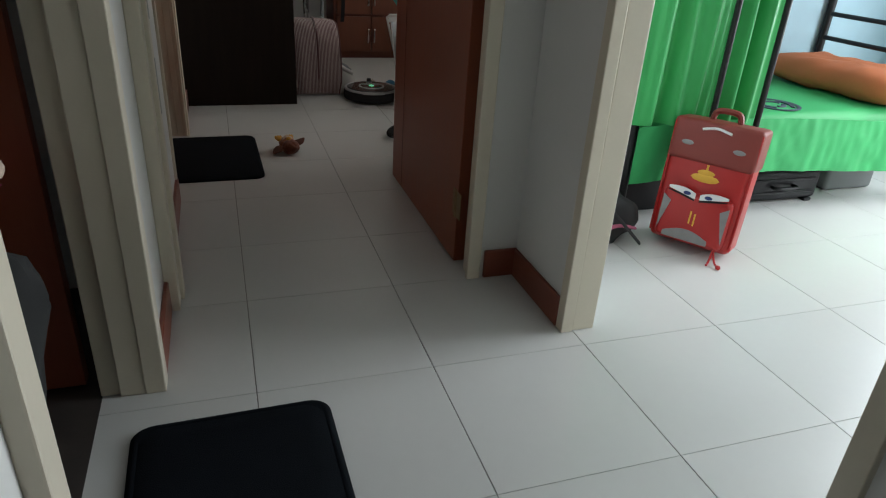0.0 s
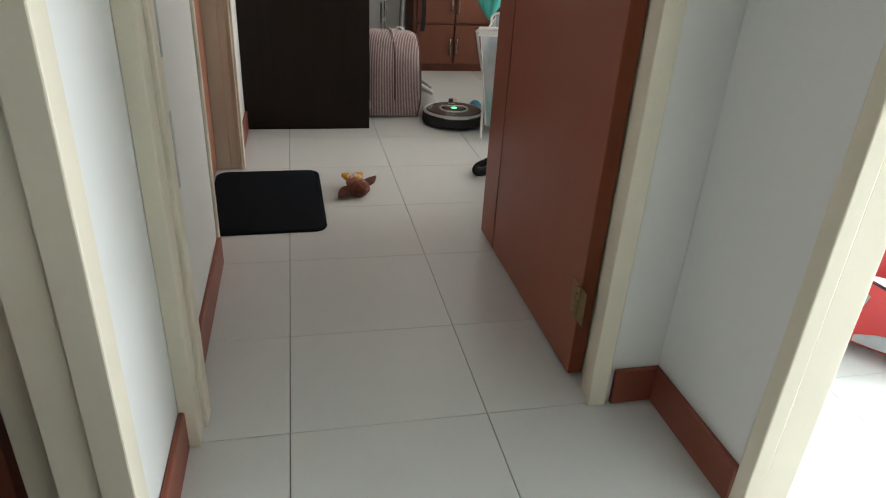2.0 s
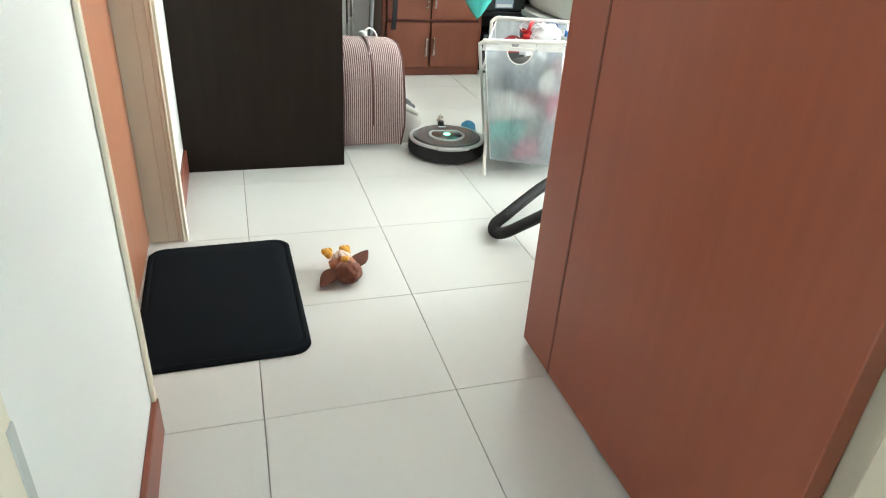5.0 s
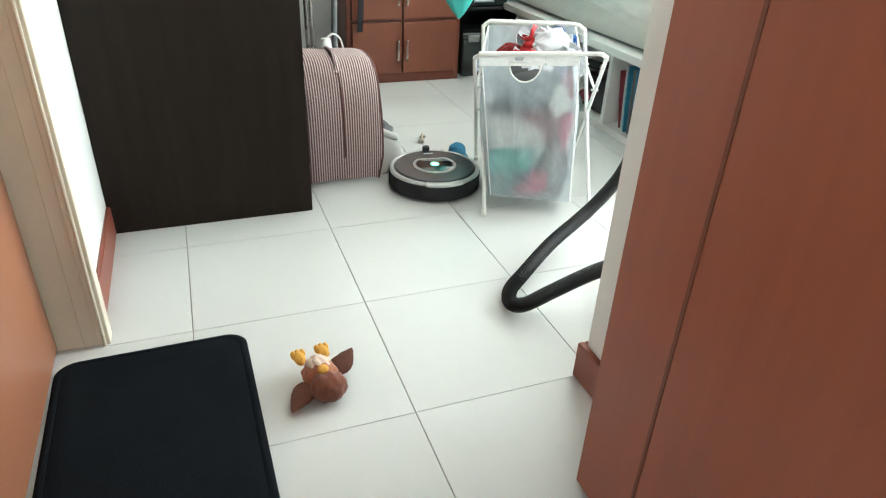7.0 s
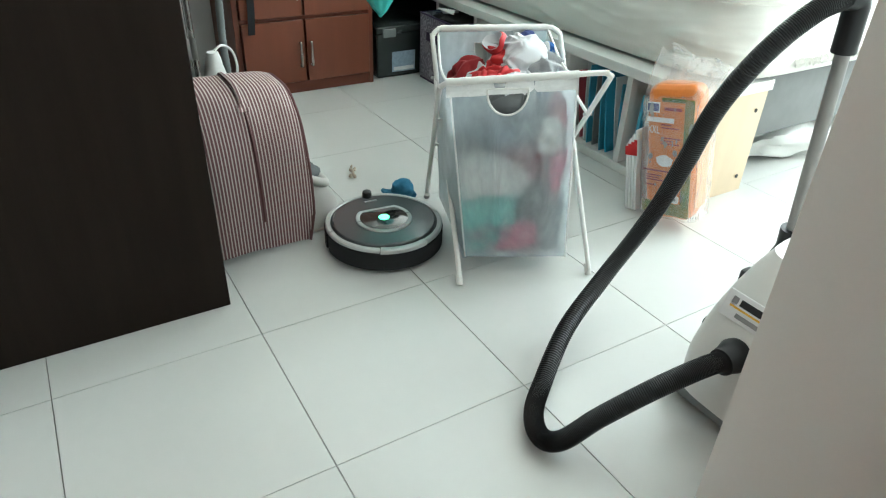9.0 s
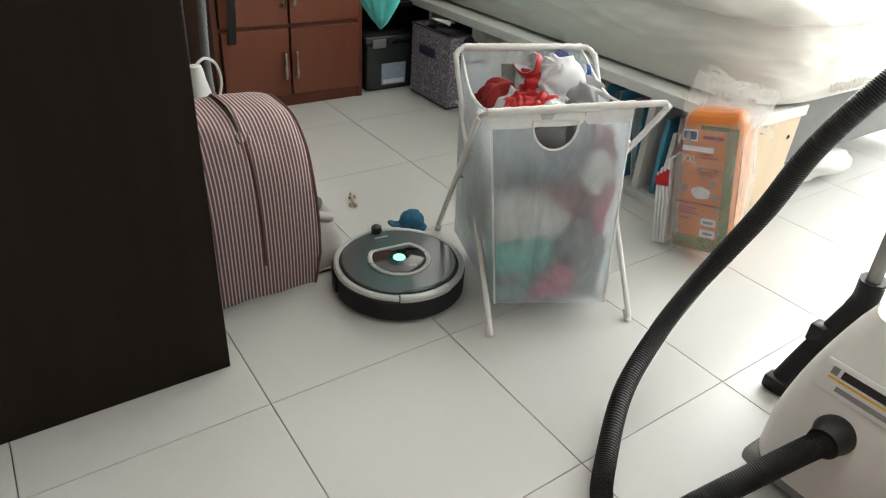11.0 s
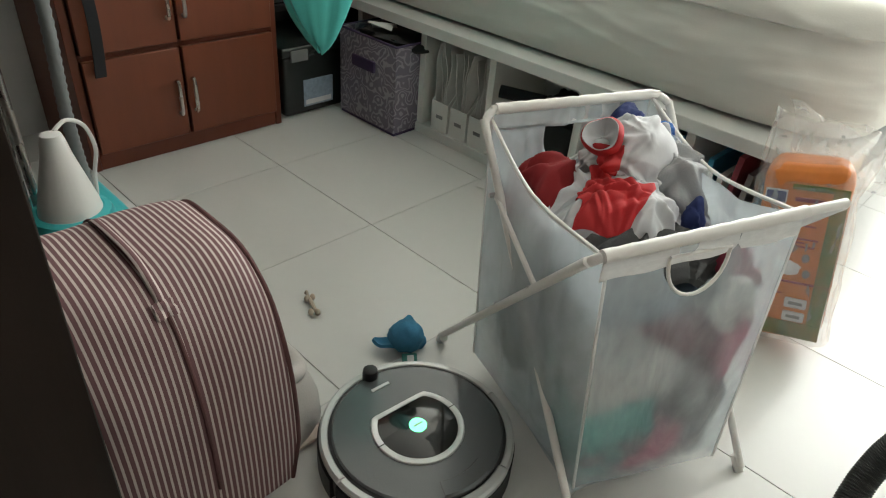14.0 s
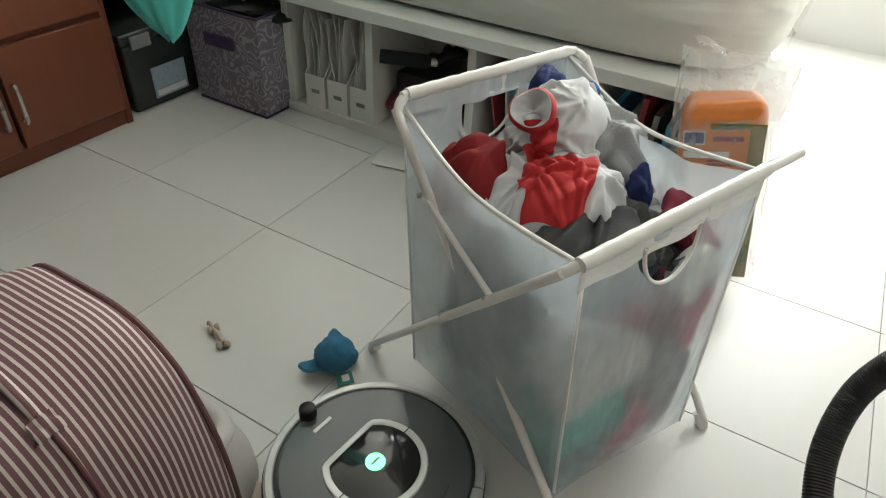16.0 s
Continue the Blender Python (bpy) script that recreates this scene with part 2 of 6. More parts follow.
CLOTHMAROON = material("maroon_cloth", (0.26, 0.03, 0.06), 0.8, vary=0.1, vscale=12, fine=300, bump=0.3)
HEADPLUSH = material("red_brown_plush", (0.20, 0.062, 0.034), 0.95, vary=0.25, vscale=40, fine=220, bump=0.8, sheen=0.2)
BROWNPLUSH = material("brown_plush", (0.36, 0.135, 0.068), 0.95, vary=0.2, vscale=30, fine=300, bump=0.6, sheen=0.2)
DARKPLUSH = material("dark_brown_plush", (0.13, 0.048, 0.03), 0.95, vary=0.2, vscale=30, fine=300, bump=0.6)
YELLOWPLUSH = material("yellow_plush", (0.72, 0.38, 0.06), 0.9, vary=0.12, vscale=30, fine=300, bump=0.5)
CREAMPLUSH = material("cream_plush", (0.66, 0.52, 0.42), 0.95, vary=0.12, vscale=30, fine=300, bump=0.5)
BLUEPLUSH = material("blue_plush", (0.045, 0.20, 0.34), 0.95, vary=0.15, vscale=30, fine=300, bump=0.5)
TAGGREEN = material("green_woven_tag", (0.03, 0.20, 0.17), 0.7, vary=0.1, vscale=40)
RAWHIDE = material("rawhide_chew", (0.56, 0.47, 0.37), 0.7, vary=0.2, vscale=40)
SHEETPRINT = material("dark_slate_print", (0.06, 0.085, 0.12), 0.65, vary=0.2, vscale=30)
CURTAINBLUE = material("pale_blue_curtain", (0.42, 0.60, 0.68), 0.8, vary=0.06, vscale=6, fine=260)
# floor of the unlit room: the room's darkness is put into this colour
DARKROOM = material("unlit_room_floor", (0.06, 0.05, 0.045), 0.5, vary=0.2)
GLOW = bpy.data.materials.new("green_lit_button")
GLOW.use_nodes = True
gb = GLOW.node_tree.nodes["Principled BSDF"]
gb.inputs["Base Color"].default_value = (0.3, 0.8, 0.5, 1)
gb.inputs["Emission Color"].default_value = (0.16, 1.0, 0.42, 1)
gb.inputs["Emission Strength"].default_value = 2.5


# ---------- mesh helpers ----------
def root_matrix(ob):
    m = ob.matrix_basis.copy()
    while ob.parent:
        ob = ob.parent
        m = ob.matrix_basis @ m
    return m


def mesh_of(name, bm, mat, smooth=40):
    bmesh.ops.recalc_face_normals(bm, faces=bm.faces)
    me = bpy.data.meshes.new(name)
    bm.to_mesh(me)
    bm.free()
    for m in (mat if isinstance(mat, (list, tuple)) else [mat]):
        me.materials.append(m)
    if smooth:
        me.polygons.foreach_set("use_smooth", [True] * len(me.polygons))
        me.set_sharp_from_angle(angle=radians(smooth))
    return me


def part(name, bm, mat, parent, label="", local=False, smooth=40):
    """One mesh object under a thing or a part; drawn in world metres unless local."""
    if not local:
        bm.transform(root_matrix(parent).inverted())
    ob = new(name, mesh_of(name, bm, mat, smooth))
    ob.parent = parent
    return tagged(ob, label)


def thing(name, x, y, z, label, category, turn=0, group="", kind=""):
    ob = new(name)
    ob.empty_display_size = 0.05
    ob.matrix_basis = pose(x, y, z, 0, 0, turn)
    return tagged(ob, label, category, group, kind)


def single(name, bm, mat, x, y, z, label, category, turn=0, group="", kind="", smooth=40):
    ob = new(name, mesh_of(name, bm, mat, smooth))
    ob.matrix_basis = pose(x, y, z, 0, 0, turn)
    return tagged(ob, label, category, group, kind)


def block(x0, x1, y0, y1, z0, z1, bevel=0.0, seg=2, bm=None):
    keep = bm
    bm = bmesh.new()
    bmesh.ops.create_cube(bm, size=1)
    bm.transform(Matrix.Translation(((x0 + x1) / 2, (y0 + y1) / 2, (z0 + z1) / 2)) @ Matrix.Diagonal((x1 - x0, y1 - y0, z1 - z0, 1)))
    if bevel:
        bmesh.ops.bevel(bm, geom=bm.edges[:], offset=bevel, segments=seg, profile=0.5, affect="EDGES")
    return merge(keep, bm) if keep else bm


def merge(a, b):
    me = bpy.data.meshes.new("tmp")
    b.to_mesh(me)
    b.free()
    a.from_mesh(me)
    bpy.data.meshes.remove(me)
    return a


def spline(pts, n=8):
    pts = [Vector(p) for p in pts]
    out = []
    for i in range(len(pts) - 1):
        p0, p1, p2, p3 = pts[max(i - 1, 0)], pts[i], pts[i + 1], pts[min(i + 2, len(pts) - 1)]
        for k in range(n):
            t = k / n
            out.append(0.5 * (2 * p1 + (p2 - p0) * t + (2 * p0 - 5 * p1 + 4 * p2 - p3) * t * t + (3 * p1 - p0 - 3 * p2 + p3) * t ** 3))
    return out + [pts[-1]]


def tube(pts, r, seg=10, bm=None, ribs=0.0, flat=1.0):
    bm = bm or bmesh.new()
    pts = [Vector(p) for p in pts]
    rings, up = [], None
    for i, p in enumerate(pts):
        d = (pts[min(i + 1, len(pts) - 1)] - pts[max(i - 1, 0)]).normalized()
        if up is None:
            up = Vector((0, 0, 1)) if abs(d.z) < 0.9 else Vector((1, 0, 0))
        side = d.cross(up).normalized()
        up = side.cross(d).normalized()
        rad = r + (ribs if i % 2 else 0.0)
        rings.append([bm.verts.new(p + side * math.cos(2 * math.pi * k / seg) * rad + up * math.sin(2 * math.pi * k / seg) * rad * flat) for k in range(seg)])
    for a, b in zip(rings, rings[1:]):
        for k in range(seg):
            bm.faces.new((a[k], a[(k + 1) % seg], b[(k + 1) % seg], b[k]))
    bm.faces.new(rings[0])
    bm.faces.new(rings[-1])
    return bm


def lathe(profile, seg=48, bm=None):
    """A turned shape from (radius, height) pairs."""
    bm = bm or bmesh.new()
    rings = []
    for r, z in profile:
        if r < 1e-6:
            rings.append([bm.verts.new((0, 0, z))])
        else:
            rings.append([bm.verts.new((r * math.cos(2 * math.pi * k / seg), r * math.sin(2 * math.pi * k / seg), z)) for k in range(seg)])
    for a, b in zip(rings, rings[1:]):
        for k in range(seg):
            q = (k + 1) % seg
            if len(a) == 1 and len(b) > 1:
                bm.faces.new((a[0], b[k], b[q]))
            elif len(b) == 1 and len(a) > 1:
                bm.faces.new((a[k], a[q], b[0]))
            elif len(a) > 1:
                bm.faces.new((a[k], a[q], b[q], b[k]))
    return bm


def sheet(f, nu, nv, thick=0.0, bm=None):
    """A surface from f(u, v), u and v from 0 to 1; thick gives it a second side."""
    bm = bm or bmesh.new()
    vs = [[bm.verts.new(f(i / nu, j / nv)) for j in range(nv + 1)] for i in range(nu + 1)]
    faces = [bm.faces.new((vs[i][j], vs[i + 1][j], vs[i + 1][j + 1], vs[i][j + 1])) for i in range(nu) for j in range(nv)]
    if thick:
        bmesh.ops.recalc_face_normals(bm, faces=faces)
        bmesh.ops.solidify(bm, geom=faces, thickness=thick)
    return bm


def lump(cx, cy, cz, rx, ry, rz, seed, fold=0.25, freq=3.0, sub=4, turn=0, keep=None, grow=0.0):
    """A crumpled heap of cloth; keep picks a patch of it, grow lays the patch over the rest."""
    bm = bmesh.new()
    bmesh.ops.create_icosphere(bm, subdivisions=sub, radius=1)
    off = Vector((seed * 7.3, seed * 3.1, seed * 5.7))
    base = [v.co.copy() for v in bm.verts]
    rx, ry, rz = rx + grow, ry + grow, rz + grow
    bm.verts.index_update()
    for v in bm.verts:
        p = v.co.copy()
        a = noise.noise(p * freq * 0.45 + off)
        q = Vector((p.x * freq * 1.6, p.y * freq * 0.6, p.z * freq)) + off + Vector((a, a, a)) * 1.5
        warp = noise.noise(p * 0.9 + off) * 1.5
        h = 0.0
        for i, (k, amp) in enumerate(((freq * 1.1, 0.5), (freq * 1.9, 0.32), (freq * 3.1, 0.16))):
            d = Vector((math.sin(seed * 2.3 + i * 1.7), math.cos(seed * 1.9 + i * 2.9), math.sin(seed + i * 4.1) * 0.8)).normalized()
            h += amp * (1 - abs(math.sin(p.dot(d) * k + warp * (1 + 0.4 * i) + noise.noise(p * 1.7 + off) * 0.9)))
        d = Vector((math.sin(seed * 3.7), math.cos(seed * 5.1), math.sin(seed * 1.3))).normalized()
        where = max(0.0, min(1.0, 0.5 + 1.6 * noise.noise(p * 1.4 - off)))
        tight = (1 - abs(math.sin(p.dot(d) * freq * 4.6 + 3.0 * noise.noise(p * 1.6 + off * 0.5)))) ** 1.5
        v.co = p * (1 + a * 0.5 + fold * (h - 0.5 + 0.34 * tight * where) + 0.008 * noise.noise(p * 12 + off))
    if keep:
        gone = [f for f in bm.faces if not keep(base[f.verts[0].index])]
        bmesh.ops.delete(bm, geom=gone, context="FACES")
    bm.transform(Matrix.Translation((cx, cy, cz)) @ pose(0, 0, 0, 0, 0, turn) @ Matrix.Diagonal((rx, ry, rz, 1)))
    return bm


def blob(cx, cy, cz, rx, ry, rz, rough=0.05, seed=0, sub=3, m=None):
    bm = bmesh.new()
    bmesh.ops.create_icosphere(bm, subdivisions=sub, radius=1)
    for v in bm.verts:
        v.co *= 1 + rough * noise.noise(v.co * 3 + Vector((seed, seed, seed)))
    bm.transform(Matrix.Translation((cx, cy, cz)) @ (m or Matrix()) @ Matrix.Diagonal((rx, ry, rz, 1)))
    return bm


# ---------- the large structure ----------
HEIGHT = 2.6
ROWS = [-4.35, -3.92, -3.477, -3.03, -2.587, -2.14, -1.70, -1.325, -0.885, -0.45, 0, 0.45, 0.9, 1.35, 1.8, 2.25, 2.55]
COLS = [-2.25, -1.8, -1.35, -0.9, -0.45, 0, 0.45, 0.9, 1.35, 1.8, 2.25, 2.7, 3.15, 3.4]


def wall(name, x0, x1, y0, y1, z0=0.0, z1=HEIGHT, mat=None, label="white painted plaster wall"):
    return single(name, block(x0, x1, y0, y1, z0, z1), mat or WALL, 0, 0, 0, label, "wall", kind="structure", smooth=0)


floor = single("floor", block(-2.3, 3.5, -4.4, 2.6, -0.12, -0.0035), GROUT, 0, 0, 0, "glossy off-white square floor tiles with thin dark joints", "floor", kind="structure", smooth=0)
single("ceiling", block(-2.3, 3.5, -4.4, 2.6, HEIGHT, HEIGHT + 0.1), WALL, 0, 0, 0, "plain white painted ceiling slab", "ceiling", kind="structure", smooth=0)
# corridor, left side: a dark doorway, wall, frame of the red door, wall, a closed door, wall
wall("wall_left_near", -0.80, -0.67, -4.4, -2.92)
wall("wall_left_mid", -0.80, -0.67, -2.06, -0.88)
wall("wall_left_far", -0.80, -0.67, 0.04, 2.5)
wall("wall_left_lintel", -0.80, -0.67, -2.92, -2.06, 2.06)
wall("wall_left_lintel_far", -0.80, -0.67, -0.88, 0.04, 2.06)
wall("wall_right_near", 0.42, 0.53, -4.4, -2.96)
wall("wall_right_mid", 0.42, 0.53, -2.05, -1.70)
wall("wall_right_return", 0.29, 0.53, -1.698, -1.56)
wall("wall_right_far", 0.418, 0.53, -1.56, -0.46)
wall("wall_right_lintel", 0.42, 0.53, -2.96, -2.05, 2.06)
wall("wall_between_bedrooms", 0.53, 3.3, -0.568, -0.46)
wall("wall_door_lintel", -0.668, 0.416, -1.66, -1.44, 2.08)
wall("wall_behind", -0.67, 0.42, -4.4, -4.28)
wall("wall_far", -0.80, 3.3, 2.45, 2.57)
wall("wall_bunkroom_near", 0.53, 3.3, -4.4, -4.28)
# window walls
for n, y0, y1, a, b, s, t in (("bedroom", -0.45, 2.45, -0.35, 2.25, 0.45, 2.15), ("bunkroom", -4.28, -0.568, -2.9, -1.3, 0.5, 2.1)):
    wall("wall_window_" + n + "_sill", 3.3, 3.42, y0, y1, 0, s)
    wall("wall_window_" + n + "_head", 3.3, 3.42, y0, y1, t)
    wall("wall_window_" + n + "_side", 3.3, 3.42, y0, a, s, t)
    wall("wall_window_" + n + "_end", 3.3, 3.42, b, y1, s, t)
    w = thing("window_" + n, 3.34, a, s, "aluminium framed window with bright daylight outside", "window", kind="structure")
    part("window_frame", merge(block(3.32, 3.38, a, b, s, s + 0.04), merge(block(3.32, 3.38, a, b, t - 0.04, t), block(3.32, 3.38, (a + b) / 2 - 0.02, (a + b) / 2 + 0.02, s, t))), SILVER, w)
# dark room behind the near doorway
wall("wall_dark_room_back", -2.3, -2.18, -4.4, -1.4, label="wall of an unlit room")
wall("wall_dark_room_side", -2.18, -0.80, -1.52, -1.4, label="wall of an unlit room")
wall("wall_dark_room_near", -2.18, -0.80, -4.4, -4.28, label="wall of an unlit room")
wall("wall_side_room_back", -2.3, -2.18, -1.4, 2.5)


def skirting(x0, x1, y0, y1):
    return single("baseboard", block(x0, x1, y0, y1, 0, 0.098, 0.003, 1), SKIRT, 0, 0, 0, "glossy red-brown timber skirting board", "skirting", kind="structure")


skirting(-0.67, -0.657, -2.03, -1.712)
skirting(-0.67, -0.657, -1.598, -0.875)
skirting(-0.67, -0.657, 0.05, 0.6)
skirting(0.407, 0.42, -2.035, -1.713)
skirting(0.305, 0.42, -1.713, -1.70)
skirting(0.400, 0.418, -1.55, -0.444)
skirting(0.418, 0.53, -0.46, -0.444)
skirting(0.53, 0.70, -0.46, -0.444)


def casing(x0, x1, y0, y1, z1=2.06, label="cream painted timber door frame"):
    return single("trim", block(x0, x1, y0, y1, 0, z1, 0.003, 2), FRAME, 0, 0, 0, label, "door frame", kind="structure", smooth=0)


# near doorway on the left, with a stepped jamb
casing(-0.702, -0.655, -2.086, -2.03)
casing(-0.757, -0.699, -2.0835, -2.061)
casing(-0.800, -0.754, -2.072, -2.061)
casing(-0.83, -0.648, -2.955, -2.905)
# doorway of the bunk room
casing(0.410, 0.446, -2.072, -2.035)
casing(0.447, 0.518, -2.068, -2.051)
casing(0.405, 0.545, -2.985, -2.94)
# frame round the red door
casing(-0.67, -0.635, -1.715, -1.655)
casing(-0.67, -0.625, -1.653, -1.600)
casing(0.258, 0.288, -1.695, -1.64)
casing(0.283, 0.30, -1.64, -1.56)
casing(0.246, 0.291, -1.713, -1.696)
for z0, z1 in ((0.46, 0.605), (0.70, 1.05)):
    single("strike_plate", block(-0.626, -0.6235, -1.616, -1.602, z0 + 0.09, z1 + 0.09, 0.001, 1), STRIKEGREY, 0, 0, 0, "narrow grey strip let into the cream frame", "strike plate", kind="structure")
# far doorway on the left with a closed door
casing(-0.67, -0.660, -0.892, -0.872)
casing(-0.72, -0.667, -0.878, -0.857)
casing(-0.67, -0.640, 0.005, 0.05)
casing(-0.70, -0.667, 0.0065, 0.038)
casing(-0.77, -0.697, 0.008, 0.038)
casing(-0.657, -0.649, -0.001, 0.0048)
d = thing("door_closed", -0.74, -0.4, 0, "closed orange-brown veneered door on the corridor", "door", kind="structure")
part("door_leaf", block(-0.797, -0.757, -0.855, 0.012, 0.008, 2.05, 0.003, 1), DOORWOOD2, d)


def lever(parent, x, y, z, side):
    bm = lathe([(0, 0), (0.026, 0), (0.026, 0.006), (0.012, 0.01), (0.011, 0.045), (0, 0.046)], 20)
    bm.transform(pose(x, y, z, 0, 90 * side, 0))
    merge(bm, tube([(x + side * 0.042, y, z), (x + side * 0.046, y - 0.06, z), (x + side * 0.044, y - 0.12, z)], 0.009, 10))
    return part("door_handle", bm, CHROME, parent, "steel lever handle")


lever(d, -0.757, -0.06, 1.0, 1)
# the red door stands open along the corridor
d = thing("door_open", 0.255, -1.6, 0, "red-brown veneered door standing wide open along the corridor", "door", kind="structure")
leaf = block(0.238, 0.277, -1.598, -0.735, 0.012, 2.05, 0.002, 1)
part("door_leaf", leaf, DOORWOOD, d)
part("groove", block(0.2368, 0.2395, -0.893, -0.886, 0.013, 2.045), CABEDGE, d, "thin dark vertical inlay line")
for z in (0.18, 1.75):
    h = part("hinge", merge(block(0.2345, 0.237, -1.597, -1.557, z, z + 0.09, 0.001, 1), block(0.232, 0.2345, -1.64, -1.601, z, z + 0.09, 0.001, 1)), BRASS, d, "worn brass butt hinge")
    k = bmesh.new()
    for i in range(5):
        tube([(0.231, -1.599, z + i * 0.018 + 0.001), (0.231, -1.599, z + i * 0.018 + 0.017)], 0.006, 10, k)
    part("knuckle", k, BRASS, h)
    s = bmesh.new()
    for i in range(3):
        for yy in (-1.57, -1.625):
            merge(s, blob(0.2335, yy, z + 0.018 + i * 0.027, 0.002, 0.004, 0.004, 0, 0, 1))
    part("screws", s, BRASS, h)


# door of the unlit room, swung inwards
d = thing("door_unlit_room", -0.83, -1.98, 0, "brown veneered door swung into the unlit room", "door", kind="structure")
part("door_leaf", block(-1.66, -0.835, -2.03, -1.99, 0.01, 2.04, 0.002, 1), DOORWOOD, d)
single("strike_plate", block(-0.793, -0.781, -2.0695, -2.0675, 0.805, 0.825, 0.001, 1), BLACK, 0, 0, 0, "small dark latch keeper in the cream jamb", "strike plate", kind="structure")
single("wall_panel_blue", block(0.531, 3.299, -0.574, -0.5685, 0, HEIGHT), CURTAINBLUE, 0, 0, 0, "pale blue skin over the wall of the bunk room", "wall", kind="structure", smooth=0)


# ---------- corridor things ----------
def mat_thing(cx, cy, w, l, turn):
    bm = bmesh.new()
    pts = []
    r = 0.045
    for sx, sy, a0 in ((1, 1, 0), (-1, 1, 90), (-1, -1, 180), (1, -1, 270)):
        for k in range(7):
            a = radians(a0 + 15 * k)
            pts.append((sx * (w / 2 - r) + r * math.cos(a), sy * (l / 2 - r) + r * math.sin(a)))
    rings = []
    for inset, z in ((0, 0.0), (-0.002, 0.005), (0.004, 0.011), (0.012, 0.0125), (0.016, 0.0105), (0.022, 0.0125), (0.06, 0.014)):
        k = 1 - inset * 2 / w, 1 - inset * 2 / l
        rings.append([bm.verts.new((x * k[0], y * k[1], z)) for x, y in pts])
    for a, b in zip(rings, rings[1:]):
        for i in range(len(pts)):
            j = (i + 1) % len(pts)
            bm.faces.new((a[i], a[j], b[j], b[i]))
    bm.faces.new(rings[-1])
    bm.faces.new(rings[0])
    return single("floor_mat", bm, MATPILE, cx, cy, 0.0, "black velvet-pile bath mat with rounded corners on the tiles", "mat", turn, group="black mats before the doors")


mat_thing(-0.535, -0.362, 0.425, 0.62, 1)
mat_thing(-0.50, -2.52, 0.43, 0.62, 1)


def wing(m):
    """A soft pointed wing, broad at the shoulder."""
    bm = bmesh.new()
    bmesh.ops.create_icosphere(bm, subdivisions=3, radius=1)
    for v in bm.verts:
        k = (v.co.x + 1) / 2
        v.co.y *= (1 - k) ** 0.55 * 1.5 + 0.08
        v.co.z *= 1 - 0.6 * k
        v.co.y += 0.25 * k * k
        v.co *= 1 + 0.08 * noise.noise(v.co * 4)
    bm.transform(m @ Matrix.Diagonal((0.052, 0.030, 0.011, 1)))
    return bm


def plush_bird():
    b = thing("plush_toy_owl", -0.182, -0.302, 0, "brown plush bird toy with yellow feet lying on its back", "soft toy", turn=8)
    b.scale = (0.79, 0.79, 0.79)
    part("body", blob(0, 0.0, 0.045, 0.050, 0.06, 0.045, 0.14, 1, 4), BROWNPLUSH, b, local=True)
    part("head", blob(0.005, -0.058, 0.044, 0.052, 0.048, 0.044, 0.12, 2, 4), HEADPLUSH, b, local=True)
    part("belly", blob(0, 0.012, 0.068, 0.034, 0.036, 0.028, 0.2, 3, 4), CREAMPLUSH, b, local=True)
    part("beak", blob(0.0, -0.032, 0.088, 0.016, 0.016, 0.013, 0.1, 4), YELLOWPLUSH, b, local=True)
    for s in (-1, 1):
        foot = blob(s * 0.036, 0.078, 0.060, 0.017, 0.030, 0.017, 0.15, 5)
        for k in (-1, 0, 1):
            merge(foot, blob(s * 0.036 + k * 0.013, 0.096 - 0.003 * abs(k), 0.062, 0.009, 0.015, 0.013, 0.15, 8 + k))
        part("foot", foot, YELLOWPLUSH, b, local=True)
    part("wing", wing(pose(0.082, 0.022, 0.050, 0, -14, 32)), DARKPLUSH, b, local=True)
    part("wing", wing(pose(-0.076, -0.052, 0.030, 0, 16, 215)), DARKPLUSH, b, local=True)
    return b


plush_bird()


def flap_ear(m):
    """A soft spoon-shaped ear, hollowed on one side."""
    def f(u, v):
        w = 0.017 * math.sin(math.pi * min(1.0, 0.12 + 0.86 * u)) ** 0.6
        x = (2 * v - 1) * w
        return m @ Vector((x, 0.056 * u, 0.012 * u * u + 90 * x * x * 0.25 + 0.003 * math.sin(7 * u)))
    return sheet(f, 16, 10, 0.007)


def plush_blue():
    b = thing("plush_toy_elephant", 0.632, 0.915, 0, "small round blue plush toy with floppy ears and green tag", "soft toy", turn=-61)
    part("body", blob(0, 0, 0.036, 0.037, 0.036, 0.036, 0.10, 1, 4), BLUEPLUSH, b, local=True)
    part("head", blob(-0.022, 0.006, 0.026, 0.022, 0.026, 0.024, 0.10, 2, 3), BLUEPLUSH, b, local=True)
    part("ear", flap_ear(pose(0.006, 0.014, 0.044, -12, 14, 24) @ Matrix.Scale(0.82, 4)), BLUEPLUSH, b, local=True)
    part("ear", flap_ear(pose(-0.012, -0.018, 0.016, -6, 0, 98)), BLUEPLUSH, b, local=True)
    part("leg", blob(0.026, 0.016, 0.014, 0.014, 0.020, 0.013, 0.08, 4), BLUEPLUSH, b, local=True)
    part("eye", blob(-0.040, 0.010, 0.032, 0.004, 0.004, 0.004, 0, 0, 2), BLACK, b, local=True)
    bm = block(-0.016, 0.016, -0.012, 0.012, -0.0015, 0.0015, 0.001, 1)
    bm.transform(pose(0.022, -0.042, 0.014, 22, 0, 24))
    tag = part("tag", bm, TAGGREEN, b, "green sewn-in tag", local=True)
    bm = block(-0.005, 0.009, -0.006, 0.007, 0.0016, 0.0024)
    bm.transform(pose(0.022, -0.042, 0.014, 22, 0, 24))
    part("tag_print", bm, WHITEPRINT, tag, local=True)
    return b


